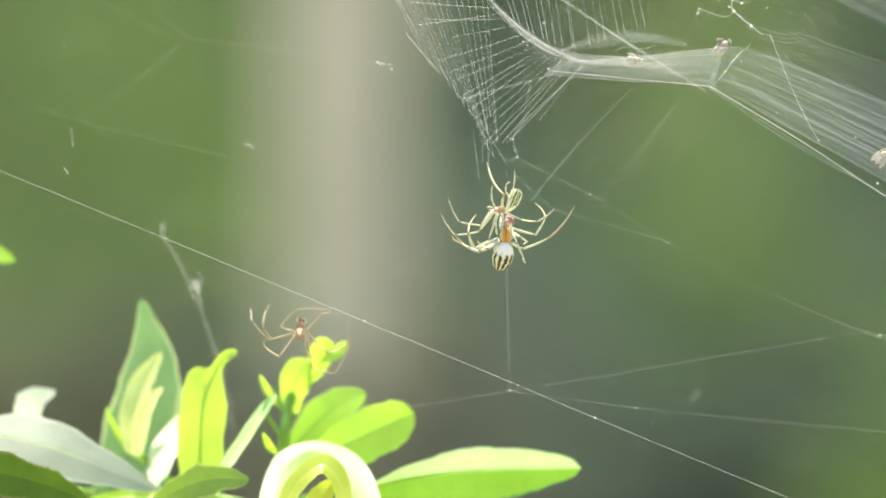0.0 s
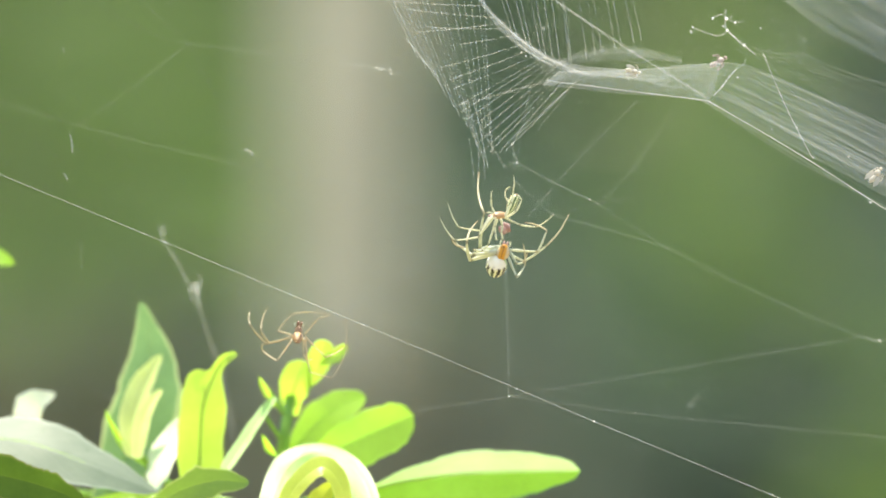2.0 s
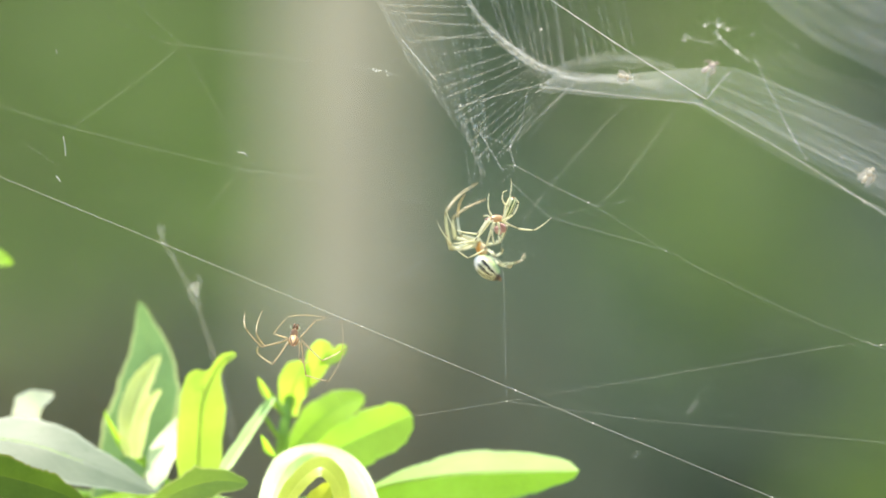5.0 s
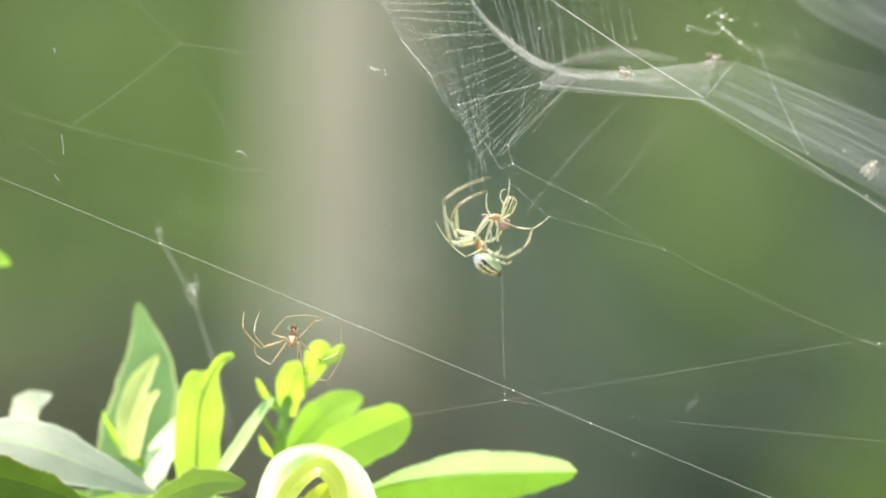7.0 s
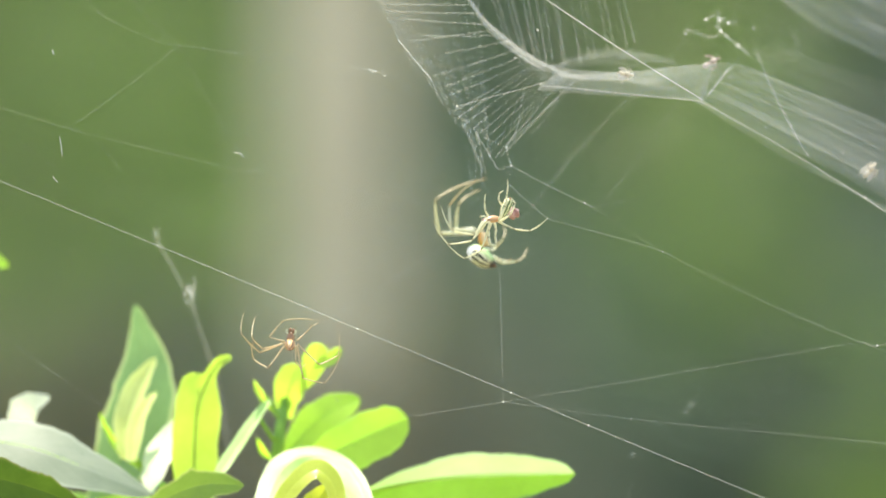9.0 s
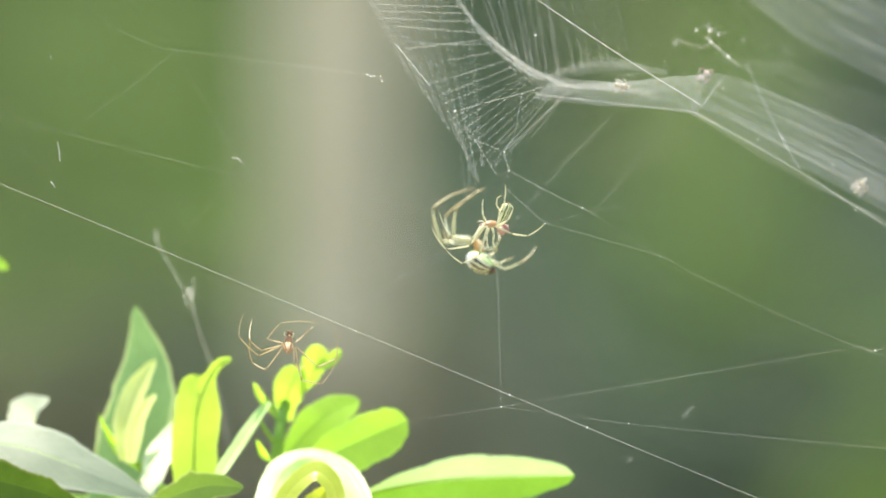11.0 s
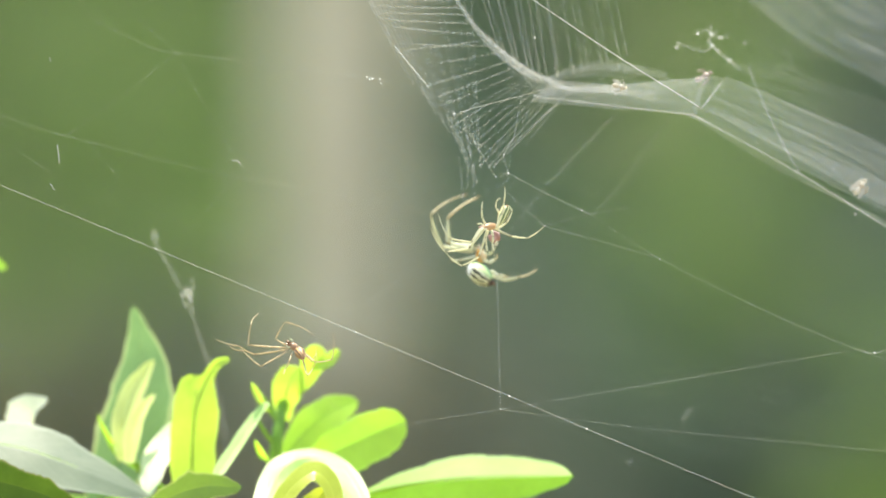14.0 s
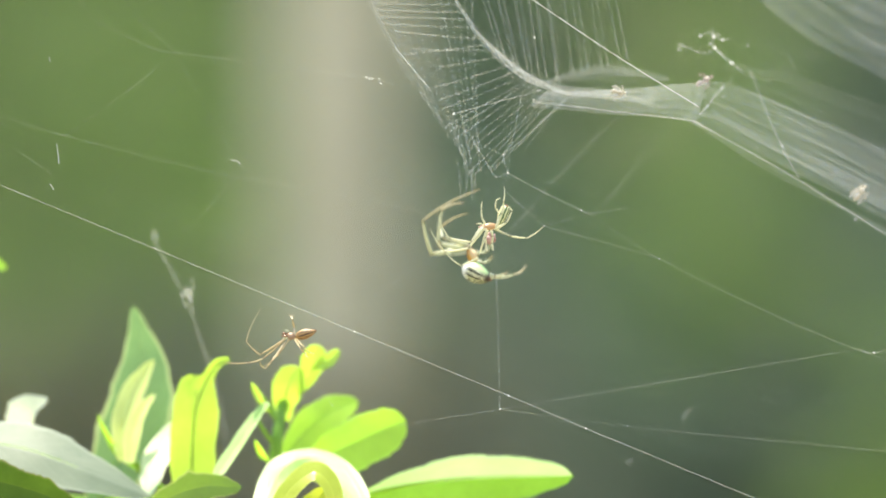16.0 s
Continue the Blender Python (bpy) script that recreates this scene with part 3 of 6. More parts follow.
    leaf("broad dark waxy leaf with pale sheen", WAXY, [(-120, 772, 0), (30, 784, -8), (150, 824, -11), (272, 874, -9)], 78, 74, (0.05, -0.62, 0.78), fold=-5, fat=0.36, tip=0.9, waves=0.03, seed=7, rib=2.5)
    # the waxy leaf casts no shadow here; the dark colour supplies it
    leaf("green leaf coloured dark for the shadow of the waxy one", SHADED, [(-80, 838, -30), (0, 846, -30), (80, 868, -30), (160, 900, -30)], 40, 40, (0, -1, 0.0), fold=6, saw=0.16, seed=8, n=64,
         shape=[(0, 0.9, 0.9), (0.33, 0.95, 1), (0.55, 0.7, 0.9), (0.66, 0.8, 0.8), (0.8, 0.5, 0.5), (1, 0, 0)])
    leaf("", OLIVE, [(250, 905, -14), (310, 872, -18), (370, 855, -20), (434, 857, -20)], 34, 34, (0.1, -1, 0.05), fold=5, saw=0.08, seed=9,
         shape=[(0, 0.2, 0.3), (0.3, 0.6, 0.7), (0.42, 0.72, 0.9), (0.55, 1.0, 0.95), (0.62, 0.78, 0.9), (0.8, 0.6, 0.6), (0.95, 0.28, 0.35), (1, 0, 0)])
    leaf("", YOUNG, [(120, 905, 4), (180, 890, 0), (250, 884, -2), (310, 892, -2)], 14, 20, (0, -0.8, 0.6), fold=5, seed=10)
    leaf("small leaf coloured white for the glare of the sun", GLARE, [(38, 764, 20), (48, 740, 19), (62, 718, 18), (90, 700, 17)], 33, 18, (0.0, -0.88, 0.48), fold=4, seed=11,
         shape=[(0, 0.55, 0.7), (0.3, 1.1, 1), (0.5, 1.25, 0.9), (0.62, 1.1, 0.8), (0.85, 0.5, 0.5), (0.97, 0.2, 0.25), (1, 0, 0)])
    leaf("", YOUNG, [(-40, 440, 34), (-22, 452, 32), (0, 462, 30), (18, 470, 30)], 14, 16, (0, -1, 0.3), fold=6, seed=12)
    # rolled slim leaf beside the stem
    leaf("slim rolled pale green leaf", FRESH, [(384, 848, -17), (416, 800, -11), (450, 748, -5), (480, 706, 0)], 15, 14, (-0.2, -0.68, 0.72), fold=24, seed=13,
         shape=[(0, 0.5, 0.5), (0.15, 1, 1), (0.6, 0.95, 0.95), (0.9, 0.7, 0.6), (0.97, 0.4, 0.4), (1, 0, 0)])
    # young leaves at the tip of the stem
    leaf("", TENDER, [(510, 740, 10), (509, 708, 8), (516, 676, 6), (532, 642, 5)], 30, 32, (0.1, -1, 0.2), fold=6, seed=14, rib=2,
         shape=[(0, 0.35, 0.35), (0.2, 0.5, 0.5), (0.45, 0.85, 0.85), (0.7, 1, 0.95), (0.88, 0.8, 0.7), (0.97, 0.45, 0.4), (1, 0, 0)])
    leaf("", TENDER, [(536, 690, 8), (552, 655, 6), (560, 630, 5), (570, 605, 4)], 23, 23, (0.2, -1, 0.25), fold=10, fat=0.6, tip=0.45, base=0.6, seed=15)
    leaf("", TENDER, [(556, 650, 6), (572, 640, 4), (588, 632, 3), (606, 613, 2)], 13, 13, (0.0, -1, 0.3), fold=12, fat=0.6, tip=0.45, seed=16)
    leaf("", TENDER, [(484, 728, 1), (468, 708, 0), (458, 690, -1), (450, 670, -2)], 8, 9, (0.2, -1, 0.2), fold=30, fat=0.6, seed=17)
    leaf("", YOUNG, [(482, 812, 2), (468, 800, 1), (462, 788, 0), (456, 772, -1)], 8, 8, (0.2, -1, 0.2), fold=30, seed=18)
    # broad pair behind the stem
    leaf("broad bright green young leaf", YOUNG, [(500, 815, 14), (545, 760, 14), (590, 725, 13), (640, 705, 12)], 36, 40, (-0.1, -1, 0.45), fold=6, fat=0.5, tip=0.7, seed=19, rib=2)
    leaf("broad bright yellow-green young leaf", YOUNG, [(520, 832, 8), (588, 800, 8), (656, 768, 8), (724, 738, 8)], 44, 52, (0.0, -1, 0.25), fold=8, seed=20, rib=2,
         shape=[(0, 0.2, 0.3), (0.2, 0.6, 0.7), (0.45, 0.95, 1), (0.7, 1, 1), (0.86, 0.86, 0.84), (0.95, 0.6, 0.55), (0.985, 0.35, 0.3), (1, 0, 0)])
    # leaf arching towards the viewer
    leaf("arched young leaf with added gloss for a white sun highlight", ARCH_GLOSS, [(662, 915, -26), (634, 848, -14), (598, 812, -8), (552, 800, -6), (508, 816, -8), (480, 858, -17), (462, 920, -28)], 46, 26, (0.0, -0.62, 0.78), fold=-8, waves=0.08, seed=21, n=48,
         shape=[(0, 0.7, 0.5), (0.2, 0.85, 0.6), (0.36, 0.75, 0.8), (0.5, 0.8, 1), (0.66, 1, 1), (0.82, 1.1, 0.9), (1, 0.8, 0.7)])
    leaf("curled yellow-green inner edge of a young leaf", CURLED, [(490, 930, -34), (506, 880, -31), (533, 846, -29), (564, 830, -28), (588, 850, -29), (600, 886, -31), (604, 930, -34)], 21, 20, (0.0, -0.8, 0.6), fold=6, seed=24, n=44,
         shape=[(0, 0.7, 0.7), (0.25, 0.95, 0.9), (0.5, 1.1, 1.0), (0.75, 0.8, 0.8), (1, 0.6, 0.6)])
    leaf("", CURLED, [(520, 940, -24), (548, 900, -23), (568, 876, -22), (586, 852, -22)], 21, 19, (0.1, -0.9, 0.4), fold=12, seed=25)
    # long leaf reaching to the right
    leaf("long bright green leaf folded along its midrib", GLOSSY, [(575, 912, -2), (655, 868, -5), (760, 846, -8), (860, 838, -8), (1020, 836, -6)], 100, 72, (0.0, -0.72, 0.7), fold=-24, waves=0.03, saw=0.06, seed=23, rib=2.5, n=60,
         shape=[(0, 0.1, 0.6), (0.25, 0.22, 1), (0.4, 0.68, 1), (0.52, 0.92, 1), (0.75, 1, 0.85), (0.88, 0.84, 0.6), (0.95, 0.66, 0.36), (0.98, 0.5, 0.24), (0.994, 0.3, 0.12), (1, 0, 0)])
    return top


citrus_shoot()

# ---- webs ----
def thread(parent, points, radius=0.55, material=None, n=0, sag=0.0, name="thread", label=""):
    """One silk thread, radius in eighths of a millimetre, given in the parent's space by panel points."""
    p = [at(*q) for q in points]
    n = n or (6 if len(p) == 2 else 5 * len(p))
    q = curve(p, n)
    q = [v - Vector((0, 0, sag * UNIT * 4 * (i / (n - 1)) * (1 - i / (n - 1)))) for i, v in enumerate(q)]
    origin = parent.location
    me = mesh_of(name, *tube([v - origin for v in q], radius * 0.66 * UNIT, 6))
    return part(name, me, material or SILK_THIN, parent, label)


def between(a, b, n, seed, gap=0.0, lift=0.0, jitter=0.4):
    """n pairs of points that run from one guide curve to another."""
    rnd = random.Random(seed)
    ca = curve([Vector(p) for p in a], 200)
    cb = curve([Vector(p) for p in b], 200)
    out = []
    for i in range(n):
        s = (i + rnd.uniform(-jitter, jitter)) / max(1, n - 1)
        k = min(199, max(0, int(s * 199)))
        p, q = ca[k], cb[k]
        out.append((p.lerp(q, gap * rnd.random()), q.lerp(p, gap * rnd.random() * 0.6)))
    return out


PIVOT = (905, 300, 0)


def silk_film(top, low, high, rows=33, material=None):
    """A thin sheet between two edge curves."""
    n = len(low)
    verts = [low[i].lerp(high[i], k / (rows - 1)) + Vector((0, 0.0006 * math.sin(k * 1.1 + i * 0.1), 0)) - top.location for i in range(n) for k in range(rows)]
    faces = [(i * rows + k, i * rows + k + 1, (i + 1) * rows + k + 1, (i + 1) * rows + k) for i in range(n - 1) for k in range(rows - 1)]
    me = mesh_of("silk_film", verts, faces)
    lay = me.uv_layers.new(name="UVMap")
    for lp in me.loops:
        lay.data[lp.index].uv = (lp.vertex_index // rows / (n - 1), lp.vertex_index % rows / (rows - 1))
    return part("silk_film", me, material or SILK_FILM, top, "thin pale film of densely laid silk")


def orb_web():
    top = thing("orb_web", "large sagging orb web of white silk, folded over", "spider web", place=at(*PIVOT))
    # fan between the outer edge and the fold
    loose = random.Random(31)
    # rays that meet low down; the outer ones break off higher
    tip = Vector((868, 330, 31))
    for k in range(18):
        tip.x = 860 + 1.1 * k
        head = Vector((697 + 6.0 * k + 0.2 * k * k + loose.uniform(-2, 2), 14, 31))
        far = tip.lerp(head, 1.7)
        cut = 104 + 17 * k if k < 12 else loose.uniform(215, 310)
        near = tip.lerp(head, (330 - cut) / 316) + Vector((loose.uniform(-2, 2), 0, 0))
        thread(top, [far, far.lerp(near, 0.6) + Vector((loose.uniform(-2, 1), 0, 0)), near], loose.uniform(0.65, 0.85), SILK_RAY, name="ray_thread")
    # cross threads from the broken edge to the fold
    for u, w, x, z in (*((686 - 6 * k, -4 - 12 * k, 836 - 8.5 * k, -2 - 13 * k) for k in range(11)), (690, 8, 842, 12), (718, 22, 858, 32), (747, 52, 874, 52), (732, 62, 880, 42), (792, 84, 908, 62),
                       (766, 124, 922, 77), (782, 144, 932, 88), (788, 161, 940, 99), (798, 190, 946, 107), (806, 199, 954, 108), (813, 214, 963, 110), (821, 228, 972, 113), (827, 242, 978, 118),
                       (833, 257, 988, 121), (842, 271, 994, 124), (857, 270, 1000, 125), (872, 270, 1004, 127), (884, 268, 1013, 143), (902, 240, 1016, 140), (940, 229, 1018, 138)):
        a, b = Vector((u + loose.uniform(-2, 2) + (8 if w > 120 else 0), w, 23)), Vector((x, z, 24))
        b = b + (b - a) * 0.07
        thread(top, [a, a.lerp(b, 0.5) + Vector((0, loose.uniform(0, 2), 0)), b], loose.uniform(0.62, 0.85), SILK_RAY, name="spiral_thread")
    thread(top, [(640, -110, 28), (690, 0, 28), (752, 104, 28)], 0.7, SILK_THIN, n=14, name="frame_thread")
    strand = thread(top, [(936, 366, 44), (1010, 276, 40), (1116, 164, 30)], 0.66, SILK_THIN, n=10, name="anchor_strand")
    thread(top, [(1030, 400, 30), (1120, 290, 30), (1212, 166, 28)], 0.4, SILK_FAINT, n=10, name="anchor_strand")
    for pts in ([(830, 246, 26), (836, 286, 26), (840, 330, 26)], [(856, 262, 26), (857, 290, 26), (859, 316, 26)], [(846, 262, 27), (848, 286, 27), (846, 306, 27)]):
        thread(top, pts, 0.7, SILK_RAY, name="hanging_strand")
    # tight bundle along the fold, running on to the right
    for k in range(11):
        o = k * 0.9
        thread(top, [(760 + o * 0.4, -130, 31), (832 + o * 0.6, -20, 30), (872 + o * 0.9, 42 - o * 0.2, 28), (930 + o * 0.8, 92 + o * 0.1, 26), (1000 + k, 122 + o * 0.5, 24), (1112, 126 + k * 0.9, 24), (1180, 132 + k * 1.6, 24)],
               0.45, SILK_THIN, n=26, name="fold_thread")
    for a, b in between([(856, 14, 27), (938, 96, 25)], [(980, 148, 22), (1056, 136, 22)], 17, 9, 0.0):
        thread(top, [a, b], 0.6, SILK_THIN, name="spiral_thread")
    # upright threads above the fold
    for a, b in between([(832, -160, 34), (965, -160, 34), (1080, -160, 34)], [(905, 62, 29), (1000, 104, 29), (1132, 66, 30)], 17, 10, 0.02):
        thread(top, [a, b], 0.8, SILK_RAY, sag=-1, name="spiral_thread")
    for k in range(7):
        thread(top, [(985, 106 + k * 0.5, 28), (1040, 82 + k * 2.2, 30), (1110, 72 + k * 2.6, 32), (1205, 92 + k * 1.8, 34)], 0.6, SILK_FAINT, n=18, name="fold_thread")
    # pale stretched sheet of dense spiral threads
    rnd = random.Random(4)
    pieces = []
    low = curve([at(955, 150, 22), at(1100, 161, 24), at(1246, 174, 26), at(1400, 252, 30), at(1640, 382, 34)], 60)
    high = curve([at(985, 122, 23), at(1080, 112, 25), at(1226, 106, 27), at(1330, 116, 29), at(1450, 148, 31), at(1640, 252, 35)], 60)
    rim = curve([at(985, 125, 23), at(1100, 119, 25), at(1226, 106, 27), at(1310, 104, 29), at(1430, 146, 31), at(1640, 234, 35)], 60)
    silk_film(top, low[:31], rim[:31], material=SILK_PALE)
    hem = silk_film(top, low[29:], [p.lerp(q, 0.34) for p, q in zip(low[29:], rim[29:])], 13)
    hem.name = "silk_hem"
    silk_film(top, [p.lerp(q, 0.24) + Vector((0, 0.002, 0)) for p, q in zip(low[29:], rim[29:])], rim[29:])
    silk_film(top, curve([at(1300, -110, 66), at(1470, 24, 68), at(1650, 112, 70)], 60), curve([at(1400, -200, 66), at(1560, -110, 68), at(1680, -60, 70)], 60))
    silk_film(top, curve([at(*p) for p in ((829, -20, 27), (872, 35, 26), (914, 73, 25), (956, 103, 24), (1000, 123, 23), (1060, 132, 23), (1130, 136, 23))], 60),
              curve([at(*p) for p in ((832, -20, 28), (878, 31, 27), (926, 72, 26), (972, 99, 25), (1020, 113, 24), (1080, 117, 24), (1130, 120, 24))], 60), 9, SILK_FOLD)
    silk_film(top, curve([at(*p) for p in ((985, 110, 30), (1050, 103, 31), (1120, 96, 32), (1205, 102, 33))], 40), curve([at(*p) for p in ((985, 107, 30), (1040, 88, 31), (1110, 78, 32), (1205, 96, 33))], 40), 15, SILK_LENS)
    for k in range(26):
        g = min(1.0, max(0.0, k / 25 + rnd.uniform(-0.015, 0.015)))
        pts = [p.lerp(q, g) - top.location - Vector((0, 0.001, 0)) for p, q in zip(low, high)]
        c0, c1 = (0, 60) if rnd.random() < 0.4 else (rnd.randrange(0, 28), rnd.randrange(34, 60))
        pieces.append(tube(pts[c0:c1], rnd.uniform(0.2, 0.32) * UNIT, 3))
    sheet = part("silk_sheet", mesh_of("silk_sheet", *joined(pieces)), SILK_VEIL, top, "pale sheet of dense parallel threads")
    tagged(sheet, kind="stuff")
    # fine spirals round the hub and the sheet behind it
    pieces = []
    lean = math.radians(17)
    for k in range(9):
        g = k / 8
        a0, a1 = rnd.uniform(-1.0, -0.5), rnd.uniform(0.9, 1.7)
        pts = []
        for i in range(26):
            a = a0 + (a1 - a0) * i / 25
            x, z = (72 + 84 * g) * math.cos(a), (36 + 24 * g) * math.sin(a)
            pts.append(at(1312 + 30 * g + x * math.cos(lean) - z * math.sin(lean), 38 + 14 * g + x * math.sin(lean) + z * math.cos(lean), 31))
        pieces.append(tube([v - top.location for v in pts], rnd.uniform(0.36, 0.5) * UNIT, 3))
    for k in range(17):
        g = k / 16
        pts = [at(1350 + 40 * g, 92 - 26 * g, 31), at(1460 + 10 * g, 154 - 52 * g + rnd.uniform(-2, 2), 32), at(1640, 262 - 110 * g + rnd.uniform(-3, 3), 34)]
        pieces.append(tube([v - top.location for v in curve(pts, 20)[rnd.randrange(0, 11):]], rnd.uniform(0.28, 0.45) * UNIT, 3))
    hubs = part("hub_spiral", mesh_of("hub_spiral", *joined(pieces)), SILK_VEIL, top)
    tagged(hubs, kind="stuff")
    # lower frame threads under the sheet, radii with sticky beads
    for k in range(3):
        edge = thread(top, [(1246 - k, 170 + 2 * k, 24), (1420 - 6 * k, 274 + 3 * k, 26), (1640, 418 - 9 * k, 30)], 0.95 - 0.1 * k, SILK_THIN if k else SILK, n=16, name="frame_thread")
        edge.parent = hem
    thread(top, [(962, 142, 22), (1042, 150, 22), (1120, 158, 23), (1246, 170, 24)], 0.8, SILK, n=16, name="frame_thread")
    thread(top, [(1350, 80, 38), (1378, 150, 34), (1407, 214, 30), (1436, 268, 28)], 0.7, SILK, n=14, name="radius_thread")
    thread(top, [(1350, 82, 38), (1420, 170, 36), (1500, 262, 32), (1550, 302, 30)], 0.5, SILK_THIN, n=14, name="radius_thread")
    thread(top, [(1302, 108, 32), (1284, 128, 28), (1272, 145, 26), (1258, 160, 25)], 0.8, SILK, n=12, name="radius_thread")
    thread(top, [(1232, 36, 42), (1214, 66, 40), (1200, 84, 38)], 0.5, SILK_THIN, name="radius_thread")
    for pts in ([(1108, 93, 30), (1122, 78, 31), (1134, 90, 31), (1148, 82, 32), (1162, 88, 32)], [(1078, 110, 26), (1098, 101, 27), (1126, 105, 28), (1152, 98, 29)], [(1250, 112, 30), (1256, 98, 31), (1270, 90, 31), (1284, 96, 31)],
                [(1168, 132, 26), (1176, 120, 27), (1190, 128, 27)], [(1300, 112, 30), (1310, 104, 31), (1318, 92, 33)]):
        thread(top, pts, 0.6, SILK_RAY, name="silk_wisp")
    for g in (0.0, 0.5, 1.0):
        ring = [at(1352 + (66 + 12 * g) * math.cos(a) - 6 * math.sin(a), 44 + 10 * g + (30 + 6 * g) * math.sin(a) + 20 * math.cos(a), 38) for a in (0.2 * i - 0.6 for i in range(15))]
        part("ring_thread", mesh_of("ring_thread", *tube([v - top.location for v in curve(ring, 40)], 0.45 * UNIT, 5)), SILK_VEIL, top)
    # white tufts of silk at the hub and beads on the threads
    for u, w, r in ((1286, 20, 4), (1288, 40, 3.4), (1300, 50, 2.6), (1318, 67, 3.6), (1262, 18, 3), (1302, 26, 3), (1346, 36, 2.6), (1280, 32, 2.6), (1294, 16, 2.6), (1226, 34, 2.4)):
        r *= 0.62
        v, f = ball((r * UNIT, r * UNIT, r * 2.9 * UNIT), lambda q: math.sin(math.pi * q) ** 0.6 * (1 + 0.3 * math.sin(9 * q)), rings=8, sides=8)
        tilt = pose(0, 0, 0, 20 * r, 30 * r + u, 11 * r)
        part("silk_tuft", mesh_of("silk_tuft", [tilt @ x + at(u, w, 40) - top.location for x in v], f), SILK if r < 1.8 else SILK_DENSE, top)
    for pts in ([(1286, 20, 40), (1302, 26, 40), (1316, 22, 40)], [(1262, 18, 40), (1276, 12, 40), (1286, 20, 40)], [(1288, 40, 40), (1270, 50, 40), (1226, 36, 41)], [(1280, 32, 40), (1292, 44, 40), (1300, 50, 40)]):
        thread(top, pts, 0.6, SILK, name="hub_thread")
    thread(top, [(1284, 4, 40), (1284, 34, 40), (1300, 52, 40), (1320, 68, 40), (1338, 82, 40)], 0.9, SILK, n=14, name="hub_thread")
    for u, w, d, r in ((1407, 214, 30, 3), (1436, 266, 28, 2.5), (1378, 150, 34, 2), (1539, 343, 30, 4), (1272, 146, 26, 3), (1042, 151, 22, 2.5), (963, 141, 22, 3),
                       (1106, 138, 23, 2.5), (1362, 218, 28, 2), (1500, 262, 32, 3), (1395, 190, 32, 2), (1300, 128, 27, 2), (1224, 46, 41, 4), (918, 94, 25, 3), (926, 100, 25, 2.5)):
        r *= 0.6
        v, f = ball((r * UNIT, r * UNIT, r * 2.2 * UNIT), rings=5, sides=8)
        part("silk_bead", mesh_of("silk_bead", [x + at(u, w, d) - top.location for x in v], f), SILK, top)
    return top, hem, strand


def dead_insect(label, u, w, d, long, turn, material, seed, wing):
    """A dried insect: thorax, abdomen, head, bent legs and wings."""
    rnd = random.Random(seed)
    top = thing("dead_insect", label, "insect", "insects caught in the web", place=at(u, w, d))
    m = pose(0, 0, 0, 0, turn, 10)
    r = long * UNIT
    body = joined([moved(ball((r * 0.17, r * 0.17, r * 0.45), rings=8, sides=10), m @ Matrix.Translation((0, 0, -r * 0.05))),
                   moved(ball((r * 0.14, r * 0.14, r * 0.55), rings=8, sides=10), m @ Matrix.Translation((0, 0, -r * 0.5)))])
    part("body", mesh_of("body", *body), material, top)
    part("head", mesh_of("head", *moved(ball((r * 0.1, r * 0.1, r * 0.2), rings=6, sides=8), m @ Matrix.Translation((0, 0, r * 0.38)))), material, top)
    for k in range(6):
        s = -1 if k % 2 else 1
        z = r * (0.25 - 0.1 * (k // 2))
        a, b, c = Vector((0, 0, z)), Vector((s * r * rnd.uniform(0.2, 0.35), rnd.uniform(-0.1, 0.1) * r, z + r * rnd.uniform(-0.1, 0.2))), None
        c = b + Vector((s * r * rnd.uniform(0.0, 0.2), 0, -r * rnd.uniform(0.2, 0.4)))
        part("leg", mesh_of("leg", *moved(tube([a, b, c], r * 0.025, 5), m)), material, top)
    if wing:
        for s in (-1, 1):
            v = [Vector((s * x * r, 0.02 * r * (i % 2) - 0.05 * r, z * r)) for i, (x, z) in enumerate(((0.05, 0.2), (0.3, 0.1), (0.42, -0.25), (0.3, -0.55), (0.12, -0.3)))]
            part("wing", mesh_of("wing", [m @ x for x in v], [(0, 1, 2, 3, 4)]), WING, top, "clear dry wing")
    return top


